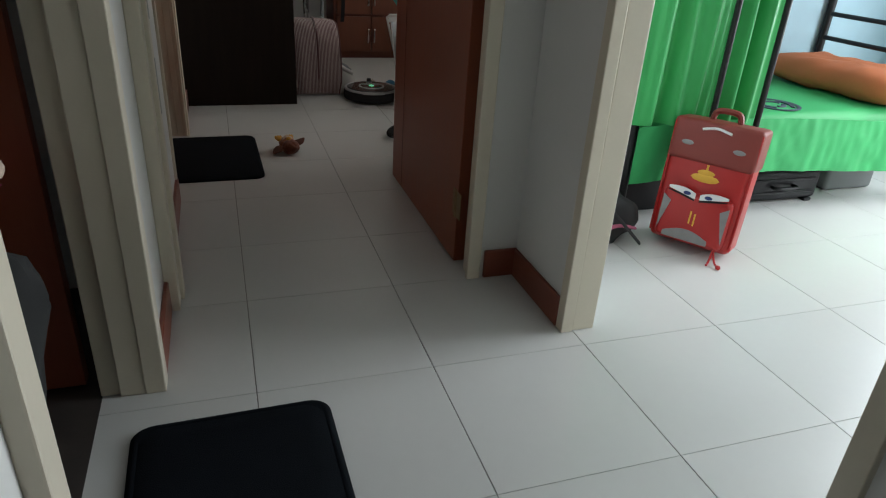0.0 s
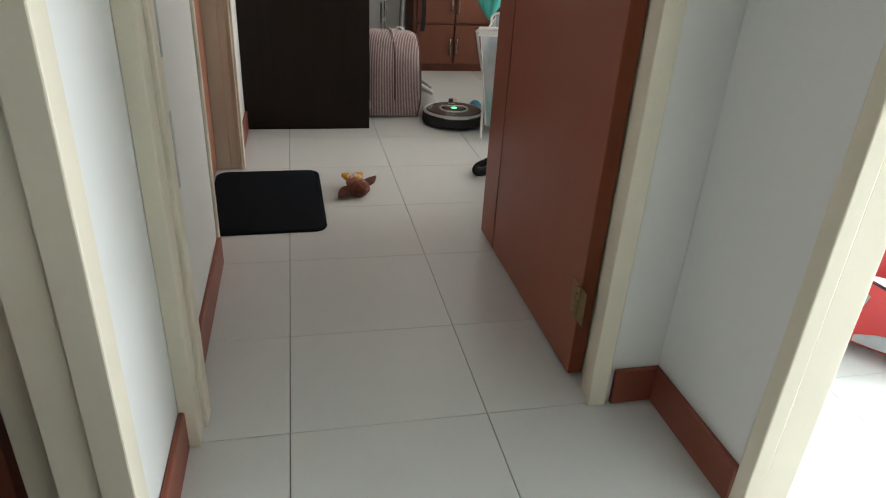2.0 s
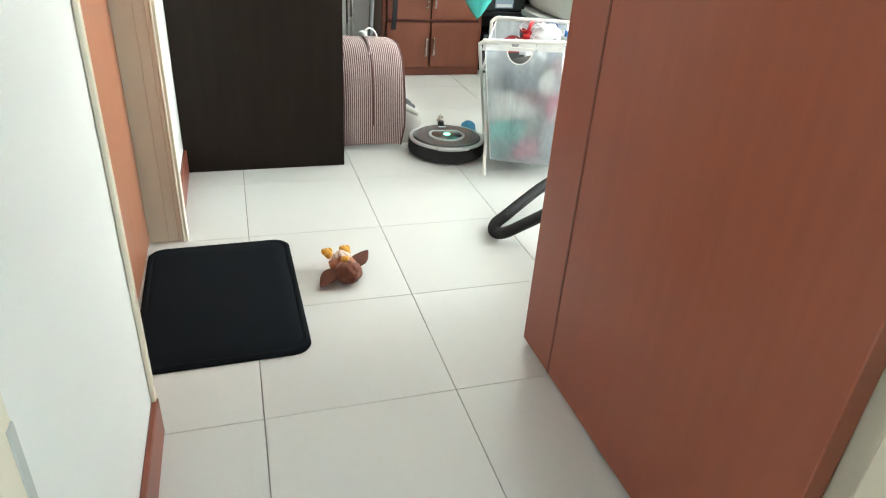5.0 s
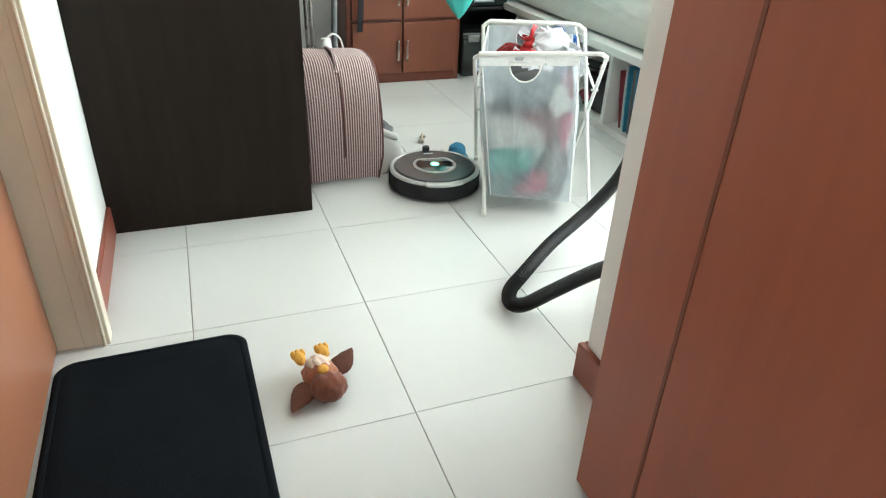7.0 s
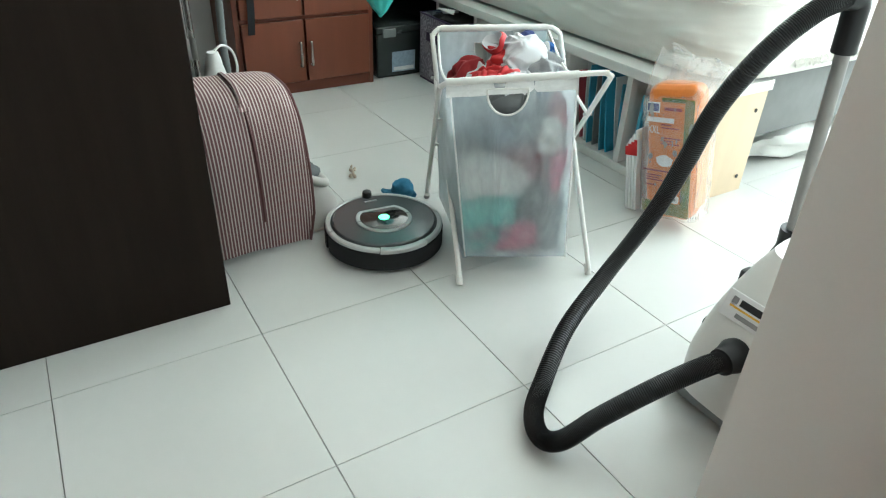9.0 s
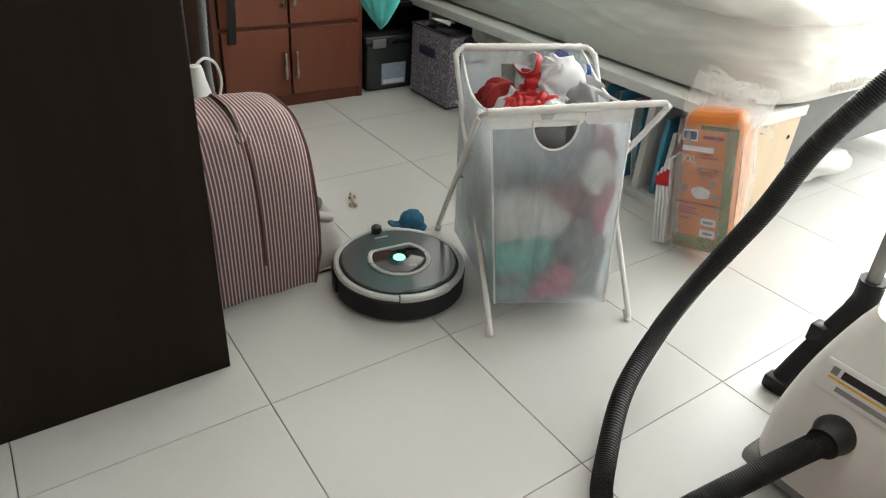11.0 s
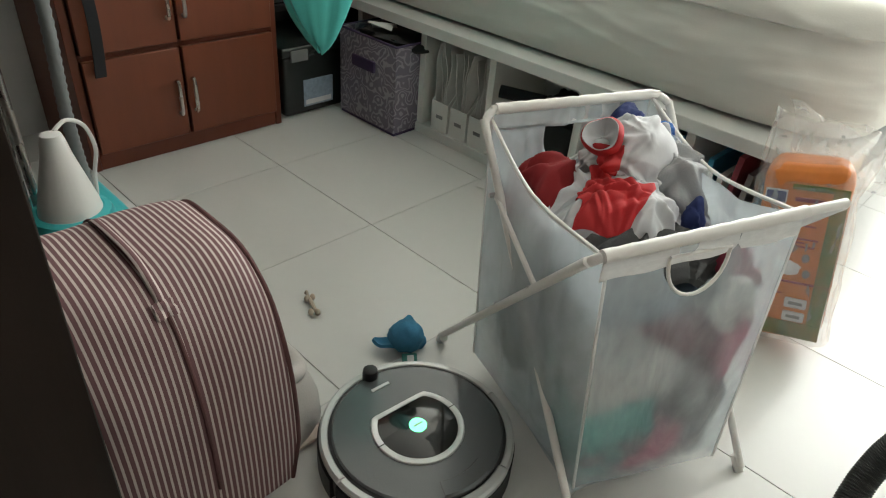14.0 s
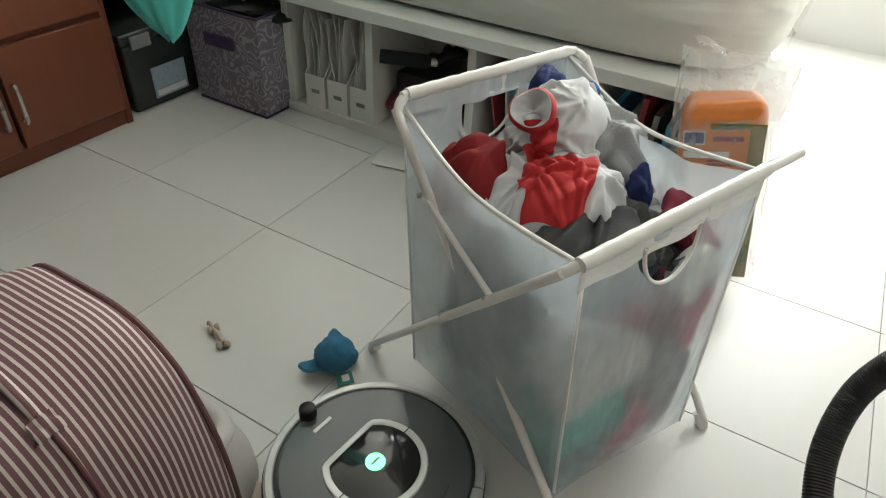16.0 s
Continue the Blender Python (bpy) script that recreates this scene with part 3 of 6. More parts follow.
plush_blue()
bm = tube(spline([(-0.03, -0.005, 0.012), (0, 0, 0.014), (0.03, 0.006, 0.012)], 5), 0.007, 8)
for x, y in ((-0.034, 0.008), (-0.038, -0.012), (0.034, 0.014), (0.04, -0.004)):
    merge(bm, blob(x, y, 0.012, 0.012, 0.009, 0.010, 0.1, x, 2))
merge(bm, tube(spline([(0.036, 0.01, 0.014), (0.055, 0.012, 0.025), (0.06, 0.016, 0.012)], 4), 0.004, 6))
bm.transform(Matrix.Scale(0.74, 4))
single("chew_bone", bm, RAWHIDE, 0.56, 1.155, 0.0, "small knotted rawhide chew bone on the tiles", "dog chew", 60)


# ---------- robot vacuum cleaner ----------
def arc_band(r0, r1, z0, z1, a0, a1, n=24):
    """A flat ring segment with rounded shoulders, angles in degrees."""
    bm = bmesh.new()
    prof = ((r0, z0), (r0, z1 - 0.002), (r0 + 0.002, z1), (r1 - 0.004, z1), (r1, z1 - 0.004), (r1, z0))
    rings = []
    for k in range(n + 1):
        a = radians(a0 + (a1 - a0) * k / n)
        rings.append([bm.verts.new((r * math.cos(a), r * math.sin(a), z)) for r, z in prof])
    for a, b in zip(rings, rings[1:]):
        for i in range(len(prof)):
            j = (i + 1) % len(prof)
            bm.faces.new((a[i], a[j], b[j], b[i]))
    bm.faces.new(rings[0])
    bm.faces.new(rings[-1])
    return bm


def d_outline(r, flat, n=40):
    """A circle cut by a straight front edge with eased corners."""
    out = []
    for k in range(n):
        a = 2 * math.pi * k / n
        out.append((r * math.cos(a), min(r * math.sin(a), flat)))
    return out


def d_plate(r0, f0, r1, f1, z0, z1):
    """A ring between two such outlines; r0 of nought gives a full plate."""
    bm = bmesh.new()
    o = d_outline(r1, f1)
    if not r0:
        rings = [[bm.verts.new((x, y, z)) for x, y in o] for z in (z0, z1)]
        rings.append([bm.verts.new((x * 0.98, y * 0.98, z1 + 0.0008)) for x, y in o])
        bm.faces.new(rings[2])
    else:
        i = d_outline(r0, f0)
        rings = [[bm.verts.new((x, y, z)) for x, y in q] for q, z in ((o, z0), (o, z1 - 0.0015), ([(x * 0.98, y * 0.98) for x, y in o], z1), ([(x * 1.02, y * 1.02) for x, y in i], z1), (i, z1 - 0.001), (i, z0))]
    for a, b in zip(rings, rings[1:]):
        for k in range(len(o)):
            j = (k + 1) % len(o)
            bm.faces.new((a[k], a[j], b[j], b[k]))
    return bm


def robot():
    rb = thing("robot_vacuum", 0.450, 0.690, 0, "round black and silver robot vacuum cleaner with a lit green button", "robot vacuum", turn=-6)
    L = dict(local=True)
    part("chassis", lathe([(0, 0.012), (0.150, 0.012), (0.166, 0.022), (0.168, 0.055), (0.166, 0.070), (0, 0.070)], 64), BLACK, rb, **L)
    part("bumper", arc_band(0.160, 0.1735, 0.018, 0.068, 2, 178, 40), BLACK, rb, "black rubbery front bumper", **L)
    part("rear_skirt", arc_band(0.160, 0.172, 0.014, 0.068, 183, 357, 40), MATBLACK, rb, **L)
    part("outer_ring", arc_band(0.155, 0.170, 0.069, 0.080, -4, 184, 48), SILVER, rb, "silver rim", **L)
    part("rear_ring", arc_band(0.155, 0.170, 0.069, 0.0795, 184.6, 245, 20), SILVER, rb, **L)
    part("bin_latch", arc_band(0.153, 0.1705, 0.066, 0.0798, 246, 294, 20), SILVER, rb, "silver dust bin latch", **L)
    part("rear_ring", arc_band(0.155, 0.170, 0.069, 0.0795, 295, 355.4, 20), SILVER, rb, **L)
    part("groove_ring", lathe([(0.1555, 0.06), (0.1555, 0.0775), (0.149, 0.0775), (0.149, 0.06)], 64), BLACK, rb, **L)
    part("top_plate", lathe([(0.1495, 0.060), (0.1495, 0.080), (0.146, 0.083), (0, 0.0845)], 64), GREYTOP, rb, "gunmetal grey top cover", **L)
    part("inner_ring", d_plate(0.070, 0.050, 0.082, 0.060, 0.080, 0.0875), SILVER, rb, "silver cut-off ring round the controls", **L)
    p = part("control_panel", d_plate(0, 0, 0.0705, 0.0505, 0.080, 0.0862), GLOSSBLACK, rb, "gloss black control panel", **L)
    part("button", lathe([(0, 0.086), (0.0155, 0.086), (0.0155, 0.0885), (0.013, 0.0895), (0, 0.0895)], 32), GLOW, p, "glowing green start button", **L)
    part("button_mark", block(-0.009, 0.009, -0.002, 0.002, 0.0896, 0.0899), WHITEPRINT, p, **L)
    part("knob", merge(lathe([(0.0145, 0.075), (0.0145, 0.094), (0.0135, 0.100), (0.011, 0.102), (0, 0.102)], 24), bmesh.new()), BLACK, rb, "small black sensor turret", **L).location = (0, 0.148, 0)
    part("emblem", block(-0.019, 0.019, 0.111, 0.117, 0.082, 0.0852), SILVER, rb, **L)
    part("bin_cover", arc_band(0.118, 0.1490, 0.070, 0.0862, 250, 290, 16), GREYTOP, rb, **L)
    for s in (-1, 1):
        part("seam", block(s * 0.068, s * 0.083, -0.001, 0.001, 0.087, 0.0878) if s > 0 else block(-0.083, -0.068, -0.001, 0.001, 0.087, 0.0878), BLACK, rb, **L)
        part("wheel", lathe([(0, -0.01), (0.03, -0.01), (0.032, 0), (0.03, 0.01), (0, 0.01)], 24), MATBLACK, rb, **L).matrix_basis = pose(s * 0.11, 0, 0.031, 0, 90, 0)
    part("caster", lathe([(0, -0.008), (0.017, -0.008), (0.018, 0), (0.017, 0.008), (0, 0.008)], 20), MATBLACK, rb, **L).matrix_basis = pose(0, 0.12, 0.018, 0, 90, 0)
    return rb


robot()


# ---------- laundry basket on a folding white frame ----------
BASKET = pose(0.775, 0.56, 0, 0, 0, -22.3)


def basket():
    b = thing("laundry_basket", 0.775, 0.56, 0, "full half-clear laundry basket on a white folding tube frame", "laundry basket", turn=-22.3)
    L = dict(local=True)
    # two hoops that cross like scissors, each standing a little askew; feet and upper corners in the basket's own metres
    for name, feet, tops in (
        ("near_frame", ((-0.185, 0.277), (0.200, 0.262)), ((-0.230, -0.200, 0.547), (0.186, -0.214, 0.572))),
        ("far_frame", ((-0.163, -0.243), (0.207, -0.230)), ((-0.198, 0.182, 0.578), (0.170, 0.174, 0.584))),
    ):
        ends = [Vector((*q, 0.012)) for q in feet]
        tips = [Vector(q) for q in tops]
        along = (tips[1] - tips[0]).normalized()
        pts = []
        for foot, tip, inward in ((ends[0], tips[0], along), (ends[1], tips[1], -along)):
            down = (foot - tip).normalized()
            run = [foot, foot.lerp(tip, 0.5), tip + down * 0.048, tip + down * 0.018 + inward * 0.004, tip + down * 0.004 + inward * 0.018, tip + inward * 0.048]
            pts += run if inward is along else run[::-1]
        part(name, tube(spline(pts, 5), 0.0070, 10), WHITEMETAL, b, "white enamelled tube bent to a hoop", **L)
        for foot, tip in zip(ends, tips):
            low = Vector((foot.x, foot.y, 0.0))
            part("foot_cap", tube([low, low.lerp(tip, 0.045)], 0.0092, 12), WHITEPLASTIC, b, "white plastic foot cap", **L)
    for near, far, brace in (((-0.212, -0.072, 0.408), (-0.194, 0.108, 0.462), (-0.202, 0.030, 0.296)), ((0.189, -0.086, 0.420), (0.180, 0.100, 0.462), (0.194, 0.006, 0.300))):
        part("stay", tube([near, far], 0.0045, 8), WHITEMETAL, b, **L)
        for x, v, z in (near, far, brace):
            part("rivet", tube([(x - 0.012, v, z), (x + 0.012, v, z)], 0.0042, 8), SILVER, b, **L)

    # the bag: four soft walls from the rails to a smaller floor
    def wall_sheet(corner0, corner1, top0, top1, bulge, seed, hole=None, sag=0.0):
        def f(u, v):
            lo = Vector(corner0).lerp(Vector(corner1), u)
            hi = Vector(top0).lerp(Vector(top1), u)
            hi.z -= sag * 4 * u * (1 - u)
            p = lo.lerp(hi, v)
            out = Vector((corner1[1] - corner0[1], corner0[0] - corner1[0], 0)).normalized()
            k = math.sin(math.pi * u) ** 0.7 * math.sin(math.pi * min(1, v * 1.05)) ** 0.8
            w = noise.noise(Vector((u * 6 + seed, v * 1.2, seed))) * 0.010 + noise.noise(Vector((u * 15 + seed, v * 2.5, seed * 2))) * 0.004
            return p + out * (bulge * k + w * min(1, 4 * u, 4 * (1 - u)) * min(1, 4 * v))
        bm = sheet(f, 44, 44)
        if hole:
            cut = []
            for fc in bm.faces:
                c = fc.calc_center_median()
                pu = (c.x - hole[0]) / hole[2]
                pz = (hole[1] - c.z) / hole[3]
                if abs(pu) < 1 and 0 < pz and pu * pu + max(0, pz - 0.15) ** 2 < 1:
                    cut.append(fc)
            bmesh.ops.delete(bm, geom=cut, context="FACES")
            for v in bm.verts:
                pu, pz = (v.co.x - hole[0]) / hole[2], (hole[1] - v.co.z) / hole[3]
                if v.is_boundary and abs(pu) < 1.3 and -0.3 < pz < 1.5:
                    if pz > 0.15:
                        k = math.hypot(pu, pz - 0.15)
                        pu, pz = pu / k, 0.15 + (pz - 0.15) / k
                    elif abs(pu) > 0.93:
                        pu = math.copysign(1, pu)
                    else:
                        pz = 0.0
                    v.co.x, v.co.z = hole[0] + pu * hole[2], hole[1] - pz * hole[3]
        return bm

    zb = 0.055
    bot = [(-0.142, -0.188, zb), (0.136, -0.214, zb), (0.150, 0.165, zb), (-0.160, 0.165, zb)]
    top = [(-0.208, -0.2005, 0.546), (0.098, -0.211, 0.563), (0.136, 0.175, 0.579), (-0.178, 0.181, 0.575)]
    sagl = [(-0.207, -0.197, 0.540), (-0.178, 0.179, 0.560)]
    part("front_panel", wall_sheet(bot[0], bot[1], top[0], top[1], 0.020, 1, (-0.068, 0.534, 0.050, 0.054)), BAGSHEET, b, "milky see-through panel with a hand hole", **L)
    part("side_panel", wall_sheet(bot[1], bot[2], top[1], top[2], 0.02, 2, sag=0.05), BAGSIDE, b, **L)
    part("back_panel", wall_sheet(bot[2], bot[3], top[2], top[3], 0.012, 3, (-0.015, 0.540, 0.058, 0.07)), BAGSIDE, b, **L)
    part("side_panel", wall_sheet(bot[3], bot[0], sagl[1], sagl[0], 0.02, 4, sag=0.03), BAGSIDE, b, **L)
    part("base_panel", sheet(lambda u, v: Vector((-0.150 + 0.288 * u, -0.195 + 0.355 * v, zb + 0.012 * noise.noise(Vector((u * 3, v * 3, 0))))), 10, 10), BAGSIDE, b, **L)
    # hems: sleeves on the rails, piping at the corners, hand hole trim
    for p0, p1 in ((Vector((-0.216, -0.2005, 0.5479)), Vector((0.100, -0.2110, 0.5668))), (Vector((-0.172, 0.1813, 0.5784)), Vector((0.136, 0.1749, 0.5834)))):
        part("rail_sleeve", tube([p0.lerp(p1, k / 28) + Vector((0, 0, 0.0007 * math.sin(k * 2.1))) for k in range(29)], 0.0092, 10), WHITEPLASTIC, b, "white sleeve of the bag round the rail", **L)
        out = -0.004 if p0.y < 0 else 0.004
        part("hem_band", sheet(lambda u, q, p0=p0, p1=p1, out=out: p0.lerp(p1, u) + Vector((0, out + 0.002 * math.sin(u * 21), -0.036 * q)), 24, 3, 0.001), sheer_hem, b, **L)
    part("side_hem", tube(spline([sagl[0], (-0.197, 0, 0.522), sagl[1]], 8), 0.0034, 8), WHITEPLASTIC, b, **L)
    part("side_hem", tube(spline([top[1], (0.136, 0, 0.523), top[2]], 8), 0.0034, 8), WHITEPLASTIC, b, **L)
    for c, t in zip(bot, top):
        part("corner_piping", tube(spline([c, Vector(c).lerp(Vector(t), 0.5), t], 8), 0.0026, 6), sheer_hem, b, **L)
    for v, top_z, w, h, mid in ((-0.211, 0.534, 0.050, 0.054, -0.068), (0.184, 0.540, 0.058, 0.07, -0.015)):
        ring = [(mid - w, v, top_z)] + [(mid - w * math.cos(k * math.pi / 16), v + math.copysign(0.008, v) * math.sin(k * math.pi / 16), top_z - h * (0.15 + math.sin(k * math.pi / 16))) for k in range(17)] + [(mid + w, v, top_z), (mid - w, v, top_z)]
        part("hand_hole_trim", tube(ring, 0.0026, 8), WHITEPLASTIC, b, **L)
    return b


sheer_hem = sheer("white_hem", (0.85, 0.85, 0.84), 0.15, 0.3, 0.5)
basket()


HEAP = BASKET @ Matrix.Translation((-0.026, -0.004, -0.018)) @ Matrix.Diagonal((1.14, 1.08, 1.0, 1))


def garment(name, bm, mat, label):
    bm.transform(HEAP)
    return single(name, bm, mat, 0, 0, 0, label, "clothes", group="clothes in the laundry basket", smooth=60)


def filling(name, bm, mat, label):
    bm.transform(BASKET)
    return single(name, bm, mat, 0, 0, 0, label, "clothes", group="clothes in the laundry basket", smooth=60)


def dressed(name, bm, mat, label):
    bm.transform(HEAP)
    return part(name, bm, mat, jersey, label, smooth=60)


class Drape:
    """A sheet of cloth let fall, bunched, on rounded heaps inside the bag; at(u, v, lift) gives its surface."""

    def __init__(self, w, l, centre, turn, bunch, seed, balls, low, steps=70, n=54, m=54, tilt=0.0, box=(-0.158, 0.158, -0.178, 0.178), soft=0.010, folds=64):
        rng = np.random.default_rng(seed)
        gu, gv = np.meshgrid(np.linspace(-0.5, 0.5, n), np.linspace(-0.5, 0.5, m), indexing="ij")
        c, s = math.cos(radians(turn)), math.sin(radians(turn))
        x, y = gu * w * bunch, gv * l * bunch
        z = tilt * gv
        for _ in range(9):
            ax, ay, ph = rng.uniform(-30, 30), rng.uniform(-30, 30), rng.uniform(0, 6.3)
            z = z + 0.005 * np.sin(ax * gu + ay * gv + ph)
        X = np.stack([centre[0] + c * x - s * y, centre[1] + s * x + c * y, centre[2] + z], -1)
        V = np.zeros_like(X)
        du, dv = w / (n - 1), l / (m - 1)
        links = [(i, j, k) for i, j, k in ((1, 0, 0.5), (0, 1, 0.5), (1, 1, 0.4), (1, -1, 0.4), (2, 0, 0.2), (0, 2, 0.2))]
        dt = 0.02
        for step in range(steps):
            V[..., 2] -= 9.8 * dt * 0.5
            P = X + np.clip(V, -0.5, 0.5) * dt
            for _ in range(9):
                for i, j, k in links:
                    if j >= 0:
                        A, B = P[:n - i, :m - j], P[i:, j:]
                    else:
                        A, B = P[:n - i, -j:], P[i:, :m + j]
                    d = B - A
                    ln = np.linalg.norm(d, axis=-1, keepdims=True) + 1e-9
                    rest = math.hypot(i * du, j * dv)
                    move = d * (0.5 * k * (ln - rest) / ln)
                    if i > 1 or j > 1:
                        move = np.where(ln < rest * 0.86, move, 0)
                    A += move
                    B -= move
                hit = np.zeros((n, m), bool)
                for bc, br in balls:
                    q = (P - np.array(bc)) / np.array(br)
                    r = np.linalg.norm(q, axis=-1)
                    inside = r < 1
                    hit |= inside
                    P = np.where(inside[..., None], np.array(bc) + q / np.maximum(r, 1e-6)[..., None] * np.array(br), P)
                hit |= P[..., 2] < low
                P[..., 2] = np.maximum(P[..., 2], low)
                P[..., 0] = np.clip(P[..., 0], box[0], box[1])
                P[..., 1] = np.clip(P[..., 1], box[2], box[3])
            P[..., :2] = X[..., :2] + (P[..., :2] - X[..., :2]) * np.where(hit[..., None], 0.04, 0.10)
            V = (P - X) / dt * 0.8
            X = P
        for _ in range(2):
            X[1:-1, 1:-1] = 0.6 * X[1:-1, 1:-1] + 0.1 * (X[:-2, 1:-1] + X[2:, 1:-1] + X[1:-1, :-2] + X[1:-1, 2:])
        self.X, self.n, self.m = X, n, m
        self.crease(rng, w, l, soft, folds)

    def crease(self, rng, w, l, soft, folds):
        """Press long soft folds and sharp creases into the fallen cloth, on a finer grid."""
        n = m = 150
        X = np.array([[self.flat(i / (n - 1), j / (m - 1)) for j in range(m)] for i in range(n)])
        gu, gv = np.meshgrid(np.linspace(0, w, n), np.linspace(0, l, m), indexing="ij")
        h = np.zeros((n, m))
        for _ in range(5):
            ax, ay, ph = rng.uniform(-38, 38), rng.uniform(-38, 38), rng.uniform(0, 6.3)
            h += soft * 0.4 * np.sin(ax * gu + ay * gv + ph)
        centres = [(rng.uniform(0, w), rng.uniform(0, l)) for _ in range(7)]
        for k in range(folds):
            cx, cy = centres[k % 7]
            a = rng.uniform(0, 2 * math.pi)
            reach = rng.uniform(0.06, 0.20)
            bend = rng.uniform(-9, 9)
            dx, dy = gu - cx, gv - cy
            along = (dx * math.cos(a) + dy * math.sin(a)) / reach
            across = dx * -math.sin(a) + dy * math.cos(a) + bend * (along * reach) ** 2
            wide = rng.uniform(0.007, 0.015) * (0.6 + 0.8 * np.clip(along, 0, 1))
            q = np.abs(across) / wide
            ridge = np.clip(1 - q, 0, 1) ** 1.3 - 0.45 * np.exp(-((q - 1.5) / 0.6) ** 2)
            run = np.clip(along, 0, 1)
            h += rng.uniform(0.5, 1.0) * soft * ridge * np.sin(math.pi * run ** 0.7) * (along > 0) * (along < 1)
        du, dv = np.gradient(X, axis=0), np.gradient(X, axis=1)
        nrm = np.cross(du, dv)
        for _ in range(14):
            nrm[1:-1, 1:-1] = (nrm[:-2, 1:-1] + nrm[2:, 1:-1] + nrm[1:-1, :-2] + nrm[1:-1, 2:]) / 4
            X[1:-1, 1:-1] = 0.5 * X[1:-1, 1:-1] + 0.125 * (X[:-2, 1:-1] + X[2:, 1:-1] + X[1:-1, :-2] + X[1:-1, 2:])
        for _ in range(40):
            for edge in (X[0], X[-1], X[:, 0], X[:, -1]):
                edge[1:-1] = 0.5 * edge[1:-1] + 0.25 * (edge[:-2] + edge[2:])
        h *= np.clip(6 * np.minimum(gu / w, 1 - gu / w), 0.15, 1) * np.clip(6 * np.minimum(gv / l, 1 - gv / l), 0.15, 1)
        nrm /= np.linalg.norm(nrm, axis=-1, keepdims=True) + 1e-9
        self.X, self.n, self.m = X + nrm * h[..., None], n, m

    def flat(self, u, v):
        def weights(t, size):
            f = min(max(t, 0.0), 1.0) * (size - 1)
            i = min(int(f), size - 2)
            t = f - i
            ids = [max(i - 1, 0), i, i + 1, min(i + 2, size - 1)]
            return ids, (0.5 * (-t + 2 * t * t - t ** 3), 0.5 * (2 - 5 * t * t + 3 * t ** 3), 0.5 * (t + 4 * t * t - 3 * t ** 3), 0.5 * (t ** 3 - t * t))
        iu, wu = weights(u, self.n)
        iv, wv = weights(v, self.m)
        return Vector(np.einsum("i,j,ijk->k", np.array(wu), np.array(wv), self.X[np.ix_(iu, iv)]))

    def at(self, u, v, lift=0.0):
        p = self.flat(u, v)
        if not lift:
            return p
        e = 0.012
        nrm = (self.flat(u + e, v) - self.flat(u - e, v)).cross(self.flat(u, v + e) - self.flat(u, v - e)).normalized()
        return p + nrm * lift


def pressed(bm):
    """Cloth inside the bag lies flat against its walls."""
    for v in bm.verts:
        k = v.co.z / 0.55
        v.co.x = min(max(v.co.x, -0.134 - 0.055 * k), 0.130 - 0.035 * k)
        v.co.y = min(max(v.co.y, -0.196 - 0.05 * v.co.x), 0.160)
        v.co.z = max(v.co.z, 0.066)
    return bm


# filling of the bag, then the clothes on top
filling("trousers", pressed(lump(0.01, -0.02, 0.36, 0.13, 0.14, 0.07, 3, 0.15, 2.2)), CLOTHDARK, "crumpled charcoal trousers in the laundry basket")
fall = Drape(0.34, 0.30, (-0.015, -0.06, 0.53), -8, 0.70, 12, [((-0.02, -0.085, 0.445), (0.10, 0.085, 0.065))], 0.44, box=(-0.112, 0.095, -0.160, 0.09))
garment("trousers", sheet(fall.at, 130, 130), CLOTHDARK, "crumpled charcoal trousers in the laundry basket")
fall = Drape(0.21, 0.22, (-0.07, 0.095, 0.58), 20, 0.74, 5, [((-0.07, 0.095, 0.475), (0.045, 0.062, 0.06))], 0.45, box=(-0.112, 0.05, -0.05, 0.148))
garment("shirt", sheet(fall.at, 110, 110), SHADEDRED, "crumpled red shirt in the laundry basket")
fall = Drape(0.18, 0.26, (0.105, 0.04, 0.61), -10, 0.72, 31, [((0.10, 0.05, 0.48), (0.055, 0.09, 0.08))], 0.44, box=(-0.05, 0.145, -0.12, 0.17))
garment("jersey", sheet(fall.at, 110, 130), CLOTHGREY, "grey mesh jersey hanging over the other clothes")
fall = Drape(0.27, 0.33, (0.004, 0.028, 0.66), -51, 0.68, 8, [((-0.018, 0.0, 0.485), (0.085, 0.09, 0.055)), ((0.055, 0.075, 0.54), (0.075, 0.07, 0.07))], 0.48, tilt=0.05, box=(-0.13, 0.13, -0.10, 0.165), soft=0.008, folds=60)
jersey = garment("jersey", sheet(fall.at, 170, 170), CLOTHWHITE, "white sports jersey with red trim bundled on the clothes")
dressed("stripe", sheet(lambda u, v: fall.at(0.37 + 0.11 * u, 0.18 + 0.44 * v, 0.0026), 30, 90), CLOTHRED, "red front stripe")
dressed("jersey_panel", sheet(lambda u, v: fall.at(0.42 + 0.30 * u, 0.05 + 0.012 * math.sin(5 * u) + (0.31 + 0.08 * u) * v, 0.0016), 100, 90), CLOTHRED, "red front panel")
NECK = Matrix.Translation(fall.at(0.38, 0.64, 0.004)) @ Vector((-0.60, -0.36, 0.60)).to_track_quat("Z", "Y").to_matrix().to_4x4()


def neck_ring(u, r, h):
    a = 2 * math.pi * u
    return NECK @ Vector((r * 1.05 * math.cos(a), r * (1.08 + 0.12 * math.sin(a)) * math.sin(a), h + 0.006 * math.sin(2 * a + 0.6) + 0.002 * math.sin(5 * a)))


